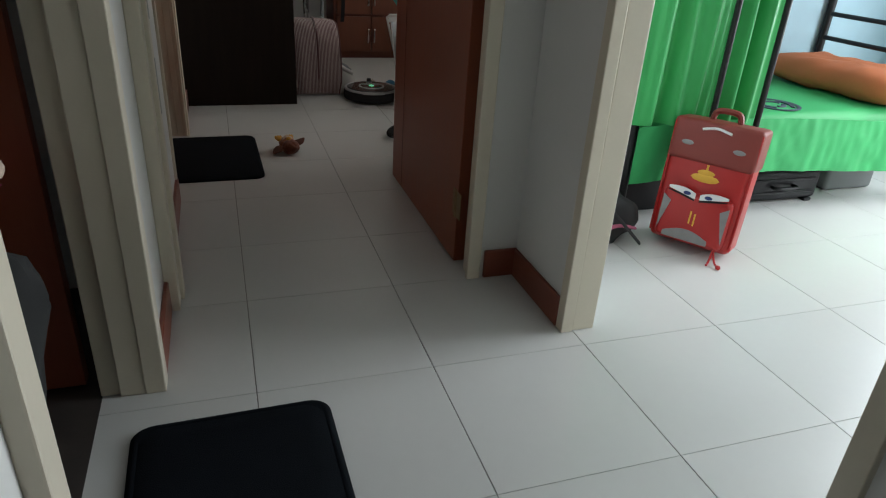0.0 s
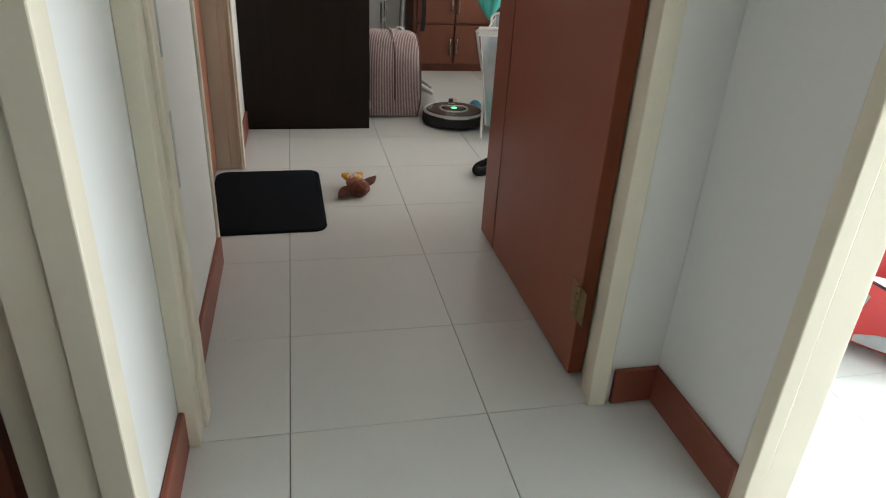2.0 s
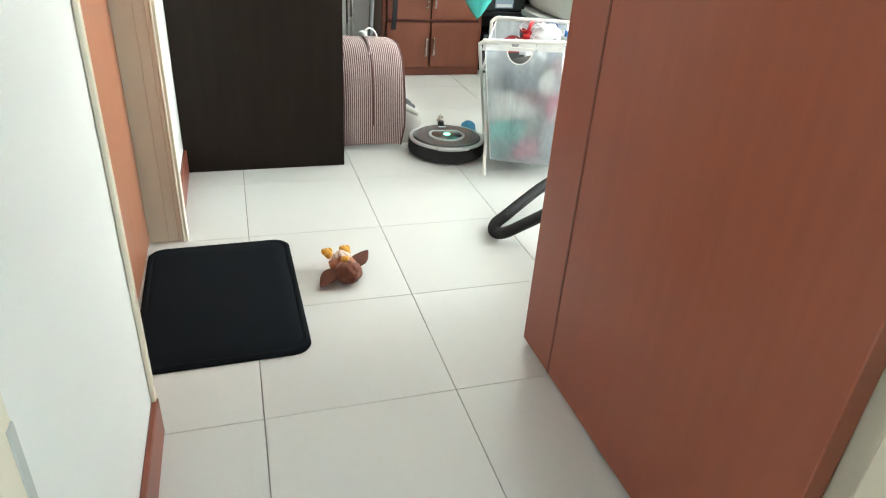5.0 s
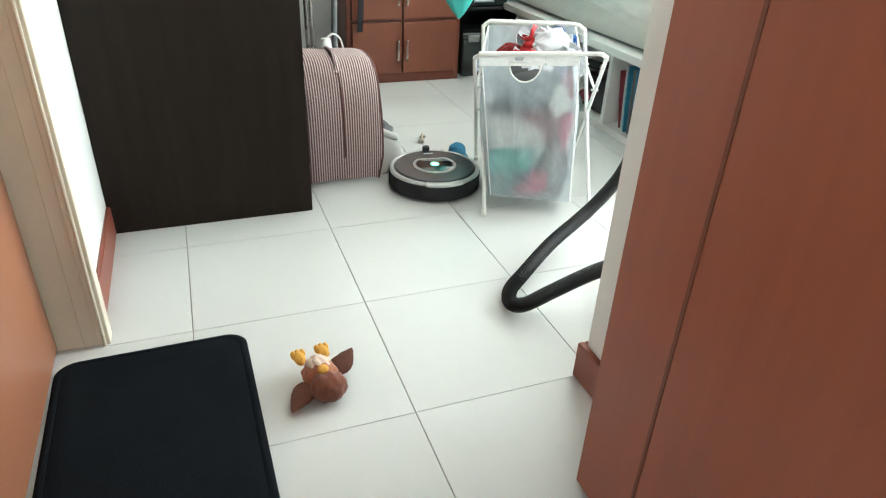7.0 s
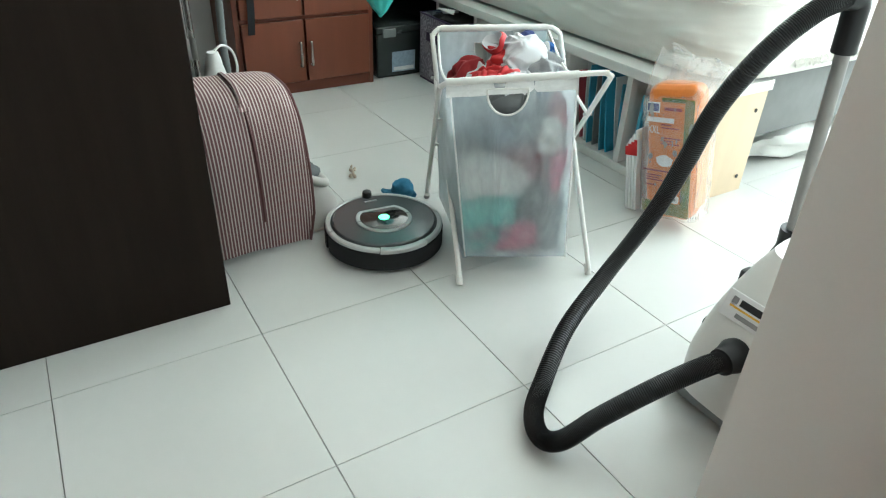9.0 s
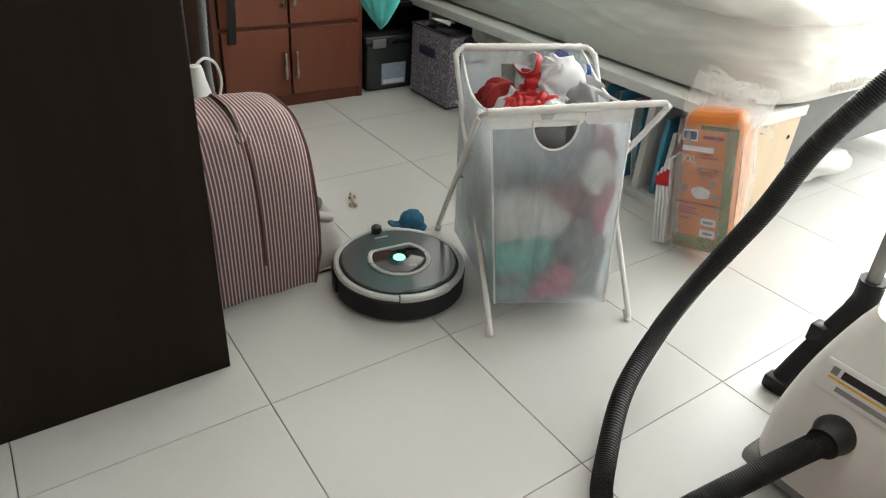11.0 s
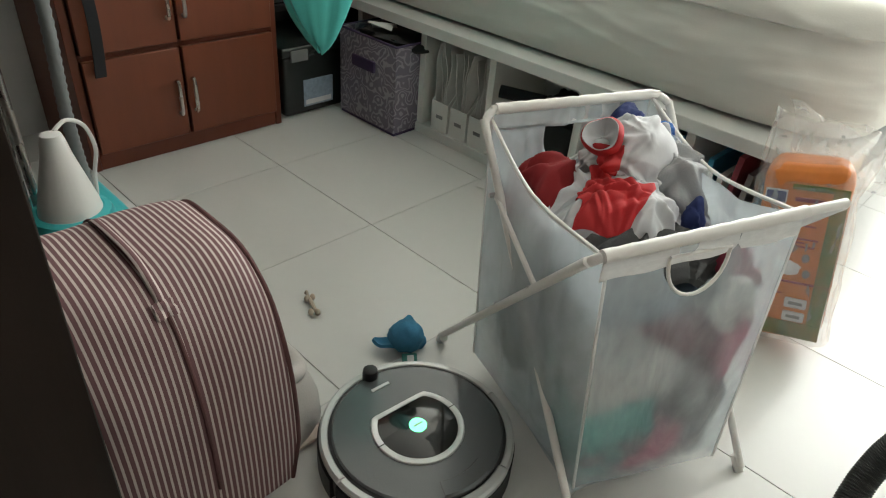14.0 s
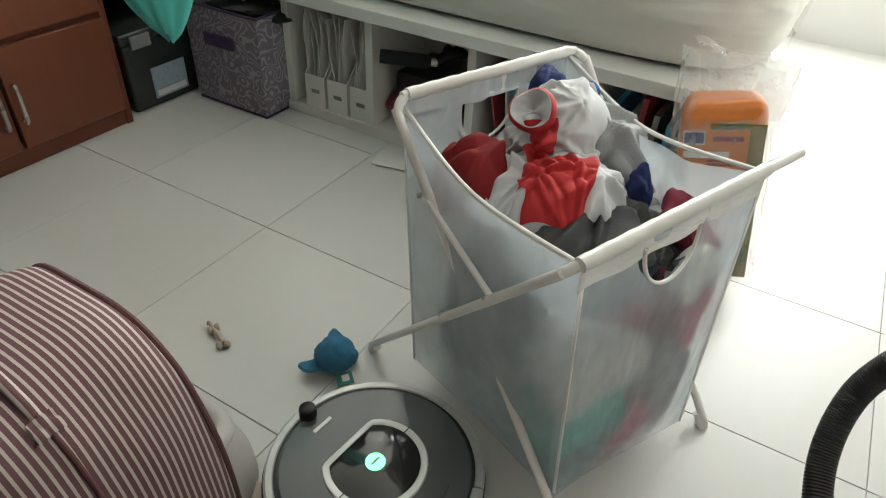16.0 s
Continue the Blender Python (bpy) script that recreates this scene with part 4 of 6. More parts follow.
dressed("collar", sheet(lambda u, v: neck_ring(u, 0.024 + 0.005 * math.sin(v * 1.4), 0.008 - 0.014 * v * v), 60, 6, 0.002), CLOTHRED, "red ribbed neck band")
dressed("collar_lining", sheet(lambda u, v: neck_ring(u, 0.0245 * (0.03 + 0.97 * v), 0.009 - 0.020 * (1 - v ** 3)), 40, 8, 0.001), CLOTHWHITE, "pale inside of the collar")
garment("shorts", lump(0.088, 0.145, 0.572, 0.024, 0.016, 0.026, 15, 0.3, 2.4), CLOTHNAVY, "navy blue shorts poking out of the clothes")
garment("shorts", lump(0.13, 0.10, 0.55, 0.018, 0.012, 0.028, 17, 0.3, 2.4), CLOTHBLUE, "bright blue shorts poking out of the clothes")
garment("shorts", lump(0.085, -0.05, 0.485, 0.014, 0.024, 0.035, 16, 0.3, 2.4), CLOTHNAVY, "navy blue shorts poking out of the clothes")
filling("sock", pressed(lump(0.10, -0.135, 0.44, 0.045, 0.045, 0.045, 18, 0.35, 3)), CLOTHMAROON, "maroon sock behind the hand hole")
filling("towel", pressed(lump(-0.09, -0.150, 0.285, 0.105, 0.08, 0.066, 21, 0.16, 1.8)), PAPER, "white towel showing through the basket")
filling("towel", pressed(lump(-0.085, -0.145, 0.165, 0.10, 0.09, 0.080, 22, 0.16, 1.8)), TEAL, "teal towel showing through the basket")
filling("blouse", pressed(lump(-0.03, -0.186, 0.120, 0.100, 0.045, 0.040, 23, 0.2, 2.0, turn=4)), CLOTHPINK, "pink blouse showing through the basket")
filling("blouse", pressed(lump(0.085, -0.185, 0.320, 0.024, 0.040, 0.085, 24, 0.2, 2.0)), CLOTHPINK, "pink blouse showing through the basket")
filling("vest", pressed(lump(0.062, -0.190, 0.395, 0.040, 0.035, 0.045, 29, 0.2, 1.8)), PAPER, "white vest showing through the basket")
filling("shirt", pressed(lump(0.085, -0.125, 0.165, 0.075, 0.095, 0.095, 25, 0.18, 2.0)), CLOTHGREY, "grey shirt showing through the basket")
filling("shirt", pressed(lump(0.02, -0.115, 0.325, 0.115, 0.07, 0.055, 26, 0.18, 2.0)), CLOTHMAROON, "maroon shirt showing through the basket")
filling("shirt", pressed(lump(-0.02, -0.06, 0.385, 0.125, 0.10, 0.05, 30, 0.18, 2.0)), CLOTHSLATE, "dusky blue shirt showing through the basket")
filling("shirt", pressed(lump(-0.075, 0.06, 0.24, 0.085, 0.10, 0.15, 27, 0.18, 2.0)), CLOTHGREY, "grey shirt showing through the basket")


# ---------- pet carrier with a striped hood ----------
STRIPEDARK = material("dark_maroon_cloth", (0.14, 0.062, 0.062), 0.9, vary=0.15, vscale=20, fine=300, bump=0.3)


def carrier():
    c = thing("pet_carrier", 0.15, 0.98, 0, "striped maroon cloth pet carrier with a padded beige base", "pet carrier", turn=0)
    W = {}

    def hood(u, v):
        # u along the axis x, v round the arch from the near foot over the top to the far foot
        a = math.pi * v
        y = 0.98 - 0.195 * math.copysign(abs(math.cos(a)) ** 0.62, math.cos(a))
        z = 0.02 + 0.432 * math.sin(a) ** 0.6
        lean = (z / 0.452) ** 3 * 0.014
        x = -0.015 + u * (0.294 - lean - 0.025 * max(0.0, 1 - z / 0.13) ** 2)
        edge = 0.012 * (abs(2 * u - 1) ** 6)
        z += 0.006 * noise.noise(Vector((u * 3, v * 7, 4))) * min(1.0, z * 6)
        y += 0.005 * noise.noise(Vector((u * 4, v * 9, 9)))
        return Vector((x, y + math.copysign(edge, 0.98 - y) if abs(y - 0.98) > 0.02 else y, z - edge))
    part("hood", sheet(hood, 26, 48, 0.006), STRIPE, c, "maroon cloth with thin cream stripes", **W)
    part("seam", tube([hood(0.5, v / 48) + Vector((0, 0, 0.001)) for v in range(1, 48)], 0.0032, 8), STRIPEDARK, c, "dark piped seam over the hood", **W)
    part("end_wall", sheet(lambda u, v: hood(0.03, 0.5 * u) * (1 - v) + hood(0.03, 1 - 0.5 * u) * v, 16, 10, 0.004), STRIPE, c, **W)
    for k in (0.0, 1.0):
        part("piping", tube([hood(k, v / 48) for v in range(49)], 0.0045, 8), STRIPEDARK, c, **W)
    grip = [hood(0.5, q) + Vector((0, 0, h)) for q, h in ((0.34, 0.0), (0.38, 0.006), (0.46, 0.012), (0.54, 0.006), (0.58, 0.0))]
    part("handle", tube(spline(grip, 6), 0.006, 8, flat=0.4), STRIPE, c, "cloth carrying strap", **W)
    part("strap_patch", sheet(lambda u, v: hood(0.45 + 0.10 * u, 0.31 + 0.035 * v) + Vector((0, -0.0015, 0.0005 + 0.003 * math.sin(u * 9) * math.sin(v * 7))), 10, 6, 0.003), STRIPE, c, "sewn strap patch", **W)

    # base tub with a rolled rim, sticking out in front of the hood
    def tub(u, v):
        a = 2 * math.pi * u
        s = 1.0 - 0.17 * v
        cx = math.copysign(abs(math.cos(a)) ** 0.7, math.cos(a))
        cy = math.copysign(abs(math.sin(a)) ** 0.7, math.sin(a))
        rise = min(1.0, (1 - cx) / 0.8) ** 0.8
        return Vector((0.190 + 0.217 * (s + 0.06 * math.sin(math.pi * v)) * cx, 0.98 + 0.152 * s * cy, 0.004 + v * (0.105 + 0.095 * rise)))
    part("base_tub", sheet(tub, 48, 8, 0.01), FLEECE, c, "padded pale base", **W)
    part("rim", tube([tub(k / 48, 1) for k in range(49)], 0.015, 10), FLEECE, c, "rolled fleece rim", **W)
    part("base_floor", sheet(lambda u, v: Vector((0.19 + (u - 0.5) * 0.34, 0.98 + (v - 0.5) * 0.29, 0.012)), 6, 6, 0.006), BEIGE, c, **W)
    return c


carrier()
for i, (x, y) in enumerate(((0.315, 0.93), (0.325, 1.01), (0.27, 0.97))):
    single("stuffed_cushion", lump(0, 0, 0, 0.058, 0.055, 0.045, i + 3, 0.2, 2), GREYFUR, x, y, 0.095 + 0.02 * i, "grey plush cushion lying in the pet carrier", "cushion", group="plush in the carrier")
# pale fleece flap under the hood, beside the wardrobe
single("fleece_blanket", lump(0, 0, 0, 0.022, 0.03, 0.07, 31, 0.2, 2), BEIGE, -0.008, 0.825, 0.075, "pinkish fleece blanket corner beside the carrier", "blanket")


# ---------- wardrobe, steamer, cabinet ----------
w = thing("wardrobe", -0.35, 0.6, 0, "tall dark wenge wardrobe with a plain side panel", "wardrobe")
part("side_panel", block(-0.669, -0.032, 0.60, 0.622, 0.0, 2.2, 0.0015, 1), WENGE, w)
part("carcass", block(-0.667, -0.053, 0.623, 2.42, 0.0, 2.198), WENGE, w)
for i in range(3):
    dr = part("door", block(-0.052, -0.032, 0.625 + i * 0.598, 0.622 + (i + 1) * 0.598, 0.06, 2.195, 0.002, 1), WENGE, w)
    part("handle", tube([(-0.018, 0.68 + i * 0.598, 0.95), (-0.018, 0.68 + i * 0.598, 1.15)], 0.006, 8), CHROME, dr)

s = thing("garment_steamer", 0.235, 1.6, 0, "white and teal garment steamer with upright poles and a grey hose", "steamer")
part("base", block(0.13, 0.34, 1.48, 1.72, 0.0, 0.14, 0.045, 4), WHITEPLASTIC, s)
part("base_band", block(0.127, 0.343, 1.477, 1.723, 0.139, 0.165, 0.012, 3), TEALPLASTIC, s, "teal plastic band")
bm = lathe([(0, 0), (0.062, 0), (0.066, 0.02), (0.060, 0.05), (0.03, 0.16), (0.026, 0.185), (0.02, 0.205), (0, 0.21)], 32)
bm.transform(Matrix.Translation((0.225, 1.56, 0.166)))
part("water_tank", bm, WHITEPLASTIC, s, "pale tapered water tank")
part("tank_collar", tube([(0.225 + 0.068 * math.cos(a), 1.56 + 0.068 * math.sin(a), 0.18) for a in [k * math.pi / 12 for k in range(25)]], 0.018, 8), TEALPLASTIC, s)
for x in (0.165, 0.187):
    part("pole", tube([(x, 1.66, 0.16), (x - 0.01, 1.66, 1.35)], 0.010, 12), CHROME, s, "steel telescopic pole")
part("hose", tube(spline([(0.30, 1.66, 0.16), (0.285, 1.64, 0.36), (0.29, 1.63, 0.6), (0.29, 1.64, 0.9), (0.19, 1.66, 1.3)], 26), 0.012, 10, ribs=0.0025), GREYPLASTIC, s, "ribbed grey steam hose")
part("cable", tube(spline([(0.235, 1.57, 0.372), (0.265, 1.58, 0.385), (0.30, 1.59, 0.36), (0.315, 1.60, 0.30), (0.305, 1.61, 0.24), (0.30, 1.62, 0.16)], 6), 0.0045, 8), WHITEPLASTIC, s, "white looped cable")

c = thing("cabinet", 0.765, 2.07, 0, "cherry wood storage cabinet with two rows of doors and steel handles", "cabinet")
part("side_panel", block(0.440, 0.464, 2.075, 2.44, 0, 1.25, 0.002, 1), CABEDGE, c)
part("side_panel", block(1.068, 1.090, 2.075, 2.44, 0, 1.25, 0.002, 1), CABEDGE, c)
part("back_panel", block(0.464, 1.068, 2.425, 2.44, 0.0, 1.25), CABEDGE, c)
part("plinth", block(0.464, 1.068, 2.080, 2.42, 0, 0.05, 0.002, 1), CABEDGE, c)
for z in (0.05, 0.328, 0.62, 0.92, 1.23):
    part("shelf", block(0.464, 1.068, 2.078, 2.42, z, z + 0.02, 0.001, 1), CABEDGE, c)
for r, (z0, z1) in enumerate(((0.056, 0.330), (0.347, 0.618), (0.644, 0.915), (0.945, 1.225))):
    for q, (x0, x1, hx) in enumerate(((0.468, 0.744, 0.722), (0.754, 1.064, 0.772))):
        dr = part("door", block(x0, x1, 2.060, 2.077, z0, z1, 0.002, 1), CABWOOD, c)
        zm = z0 + 0.125
        hd = tube(spline([(hx, 2.060, zm - 0.05), (hx, 2.046, zm - 0.048), (hx, 2.044, zm), (hx, 2.046, zm + 0.048), (hx, 2.060, zm + 0.05)], 4), 0.006, 8)
        part("handle", hd, CHROME, dr, "brushed steel bow handle")
single("belt", sheet(lambda u, v: Vector((0.490 + 0.03 * u + 0.008 * math.sin(v * 7), 2.045 - 0.004 * math.sin(v * 9), 0.29 + v * 0.75)), 4, 24, 0.004), MATBLACK, 0, 0, 0, "black strap hanging down the cabinet front", "strap")
bm = tube([(0.50, 2.06, 1.035), (0.50, 2.035, 1.035), (0.50, 2.033, 1.05)], 0.004, 8)
single("hook", bm, CHROME, 0, 0, 0, "small steel hook on the cabinet", "hook")


def teal_bag(u, v):
    a = 2 * math.pi * u
    r = 0.010 + 0.18 * min(1, v * 2.2) ** 0.62 * (1 - 0.5 * v)
    fold = min(1.0, 0.35 + 1.5 * v)
    r *= 1 + fold * (0.13 * math.cos(5 * a + 3 * v) + 0.08 * math.cos(9 * a - 4 * v) + 0.05 * math.cos(17 * a + 6 * v))
    return Vector((0.838 + 0.10 * v * v + r * math.cos(a), 1.482 + 0.6 * r * math.sin(a), 0.473 + 0.70 * v + 0.02 * math.cos(2 * a) * (1 - v)))


bgt = thing("hanging_bag", 0.838, 1.482, 0.473, "turquoise cloth bag hanging on a cord before the cabinet", "bag")
part("sack", sheet(teal_bag, 80, 40, 0.002), TEAL, bgt)
part("cord", tube(spline([(0.938, 1.482, 1.16), (0.94, 1.482, 1.5), (0.94, 1.482, 2.0), (0.94, 1.482, 2.56)], 5), 0.005, 8), TEAL, bgt)
part("bag_hook", lathe([(0, 0), (0.02, 0), (0.018, 0.012), (0.006, 0.02), (0.006, 0.05), (0, 0.05)], 16), CHROME, bgt, "small ceiling hook").matrix_basis = Matrix.Translation((0.102, 0, HEIGHT - 0.473)) @ pose(0, 0, 0, 180, 0, 0)

# black shelf unit and smoked storage boxes in the corner
r = thing("black_rack", 1.30, 2.3, 0, "black storage rack in the corner behind the cabinet", "rack")
part("back_panel", block(1.095, 1.62, 2.43, 2.448, 0, 1.1), BLACK, r)
for x in (1.10, 1.60):
    part("post", block(x, x + 0.02, 2.16, 2.43, 0, 1.1, 0.002, 1), BLACK, r)
for z in (0.36, 0.72, 1.08):
    part("shelf", block(1.12, 1.60, 2.16, 2.43, z, z + 0.02, 0.002, 1), BLACK, r)


def storage_box(x0, x1, y0, y1, z0, h):
    b = thing("storage_box", (x0 + x1) / 2, (y0 + y1) / 2, z0, "smoked black plastic storage box with a printed label", "storage box", group="smoked boxes")
    part("tub", block(x0, x1, y0, y1, z0, z0 + h - 0.035, 0.012, 3), SMOKE, b)
    part("lid", block(x0 - 0.006, x1 + 0.006, y0 - 0.006, y1 + 0.006, z0 + h - 0.034, z0 + h, 0.008, 3), SMOKE, b)
    part("label", merge(block(x0 + 0.08, x1 - 0.085, y0 - 0.0015, y0 + 0.002, z0 + 0.025, z0 + 0.125, 0.0005, 1), bmesh.new()), LABEL, b, "pale blue printed label")
    part("label_band", block(x0 + 0.088, x1 - 0.093, y0 - 0.0028, y0 - 0.0016, z0 + 0.032, z0 + 0.050), WHITEPRINT, b)
    part("clip", block((x0 + x1) / 2 - 0.12, (x0 + x1) / 2 - 0.05, y0 - 0.012, y0 - 0.004, z0 + h - 0.05, z0 + h - 0.01, 0.003, 2), GREYPLASTIC, b)
    return b


storage_box(1.125, 1.42, 2.10, 2.40, 0.002, 0.25)
storage_box(1.13, 1.42, 2.17, 2.40, 0.381, 0.25)

# lilac storage cube in front of the shelf
b = thing("fabric_storage_cube", 1.48, 1.9, 0, "lilac grey damask storage cube with a dark purple handle", "storage cube")


def cube_shell(u, v):
    per = [(1.336, 1.752), (1.336, 2.052), (1.60, 2.052), (1.60, 1.752)]
    q = (u * 4) % 4
    i = int(q) % 4
    x = per[i][0] + (per[(i + 1) % 4][0] - per[i][0]) * (q - int(q))
    y = per[i][1] + (per[(i + 1) % 4][1] - per[i][1]) * (q - int(q))
    k = math.sin(math.pi * (q - int(q))) * math.sin(math.pi * v)
    return Vector((x - (0.008 * k if i == 0 else 0), y - (0.006 * k if i == 3 else 0), 0.012 + 0.305 * v))


part("cube_body", sheet(cube_shell, 64, 10, 0.004), PURPLE, b)
part("cube_floor", block(1.337, 1.598, 1.753, 2.051, 0.0, 0.014, 0.003, 1), DARKPURPLE, b)
part("top_trim", tube([cube_shell(k / 64, 1) for k in range(65)], 0.004, 6), DARKPURPLE, b)
part("handle", block(1.318, 1.329, 1.845, 1.965, 0.205, 0.245, 0.004, 2), DARKPURPLE, b, "dark purple sewn handle")
single("plastic_wrap", lump(0, 0, 0, 0.10, 0.14, 0.045, 41, 0.4, 3), CLOTHDARK, 1.465, 1.90, 0.297, "dark folded things filling the storage cube", "clutter")
single("paper_slip", sheet(lambda u, v: Vector((0.05 * u, 0.09 * v, 0.018 * math.sin(3 * u + v))), 6, 6, 0.001), PAPER, 1.39, 1.84, 0.342, "crumpled white paper slip on the storage cube", "paper", 25)


# ---------- shelf under the bed, bed ----------
s = thing("cube_shelf", 1.58, 1.1, 0, "low white open shelf unit carrying the bed's edge", "shelf")
part("top_board", block(1.398, 1.745, 0.42, 2.42, 0.367, 0.402, 0.002, 1), WHITEBOARD, s)
part("bottom_board", block(1.44, 1.74, 0.45, 2.42, 0.0, 0.035, 0.002, 1), WHITEBOARD, s)
part("back_board", block(1.725, 1.74, 0.45, 2.42, 0.036, 0.364), WHITEBOARD, s)
for y in (0.76, 1.09, 1.425, 1.735, 2.07):
    part("divider", block(1.442, 1.724, y - 0.013, y + 0.013, 0.036, 0.364, 0.0015, 1), WHITEBOARD, s)
e = part("end_panel", block(1.442, 1.74, 0.43, 0.448, 0.0, 0.364, 0.0015, 1), BIRCH, s, "bare birch end panel with screw holes")
for x, z in ((1.70, 0.30), (1.70, 0.06), (1.50, 0.30)):
    bm = lathe([(0, 0), (0.007, 0), (0.007, 0.002), (0, 0.002)], 12)
    bm.transform(pose(x, 0.4295, z, 90, 0, 0))
    part("screw_hole", bm, BLACK, e)

# magazine files with papers
for i in range(3):
    y = 1.465 + i * 0.088
    f = thing("magazine_file", 1.55, y, 0.036, "white card magazine file crammed with papers in sleeves", "magazine file", group="magazine files")
    bm = bmesh.new()
    for y0 in (y - 0.038, y + 0.036):
        pts = [(1.45, 0.036), (1.68, 0.036), (1.68, 0.29), (1.60, 0.29), (1.45, 0.14)]
        a = [bm.verts.new((x, y0, z)) for x, z in pts]
        q = [bm.verts.new((x, y0 + 0.003, z)) for x, z in pts]
        bm.faces.new(a)
        bm.faces.new(q)
        for k in range(5):
            j = (k + 1) % 5
            bm.faces.new((a[k], a[j], q[j], q[k]))
    merge(bm, block(1.447, 1.45, y - 0.038, y + 0.039, 0.036, 0.14))
    part("file_case", bm, WHITEBOARD, f, smooth=0)
    part("file_label", block(1.4452, 1.4468, y - 0.016, y + 0.014, 0.082, 0.094), GREYPRINT, f, "small printed label bar")
    for k in range(4):
        yy = y - 0.028 + k * 0.016
        lean = random.uniform(-0.006, 0.012)
        hgt = random.uniform(0.27, 0.315)
        part("document", sheet(lambda u, v, yy=yy, lean=lean, hgt=hgt: Vector((1.453 + 0.20 * u, yy + lean * v + 0.009 * math.sin(4 * u + 5 * v + yy * 90) * (0.4 + v) + 0.004 * math.sin(13 * v + yy * 40), 0.04 + (hgt - 0.02 * u) * v)), 8, 8, 0.0015), PAPER, f)
# black gear in the middle bay
g = thing("folded_tripod", 1.6, 1.25, 0.036, "black folded stand with foam grips lying in the shelf", "stand")
part("grip", tube(spline([(1.43, 1.375, 0.27), (1.47, 1.30, 0.265), (1.50, 1.25, 0.26)], 6), 0.02, 12), MATBLACK, g, "black foam grip")
part("joint", tube([(1.50, 1.25, 0.26), (1.51, 1.235, 0.258)], 0.012, 12), CHROME, g)
part("body", lump(1.57, 1.20, 0.17, 0.055, 0.06, 0.14, 51, 0.25, 2), BLACK, g)
part("arm", tube(spline([(1.51, 1.235, 0.26), (1.56, 1.19, 0.28), (1.60, 1.14, 0.2)], 6), 0.018, 10), BLACK, g)
single("red_pouch", lump(0, 0, 0, 0.07, 0.07, 0.05, 52, 0.3, 2), CLOTHMAROON, 1.55, 1.34, 0.085, "dark red pouch stuffed in the shelf", "pouch")
single("toy_box", block(-0.10, 0.10, -0.12, 0.12, 0, 0.17, 0.01, 2), BLACK, 1.60, 1.25, 0.036, "black box at the back of the shelf bay", "box")
# upright folders in the near bays
for i in range(9):
    y = 0.785 + i * 0.027
    m = (BLUEFOLDER, PAPER, BLUEFOLDER, BLUEFOLDER, PAPER, GREYPRINT, BLUEFOLDER, PAPER, REDFOLDER)[i]
    h = random.uniform(0.24, 0.305)
    l = random.uniform(0.025, 0.055)
    bm = sheet(lambda u, v: Vector((0.235 * u, l * v + 0.004 * math.sin(5 * u + 3 * v), h * v)), 8, 8, 0.005)
    single("folder", bm, m, 1.455 + random.uniform(0, 0.03), y, 0.036, "thin plastic folder leaning in the shelf", "folder", group="folders in the shelf", smooth=0)
for i in range(7):
    y = 0.50 + i * 0.034
    m = (REDFOLDER, PAPER, BLUEFOLDER, GREYPRINT)[i % 4]
    h = random.uniform(0.22, 0.3)
    bm = sheet(lambda u, v: Vector((0.235 * u, 0.004 * math.sin(3 * v), h * v)), 4, 4, 0.014)
    single("folder", bm, m, 1.46, y, 0.036, "thin upright plastic folder in the shelf", "folder", group="folders in the shelf", smooth=0)
single("envelope", sheet(lambda u, v: Vector((0.12 * u, 0.16 * v, 0.004 + 0.008 * math.sin(4 * u) * v)), 8, 8, 0.001), PAPER, 1.33, 1.16, 0.002, "crumpled white plastic envelope on the floor", "envelope", 12)

# bed base and mattress
b = thing("bed", 2.3, 1.4, 0, "low bed with a grey upholstered base and white sheeted mattress", "bed")
part("base", block(1.75, 3.0, 0.47, 2.43, 0.17, 0.415, 0.012, 3), GREYBASE, b, "grey upholstered bed base")
for x, y in ((1.80, 0.52), (2.94, 0.52), (1.80, 2.36), (2.94, 2.36)):
    part("leg", block(x - 0.025, x + 0.025, y - 0.025, y + 0.025, 0, 0.172, 0.003, 1), WHITEBOARD, b)


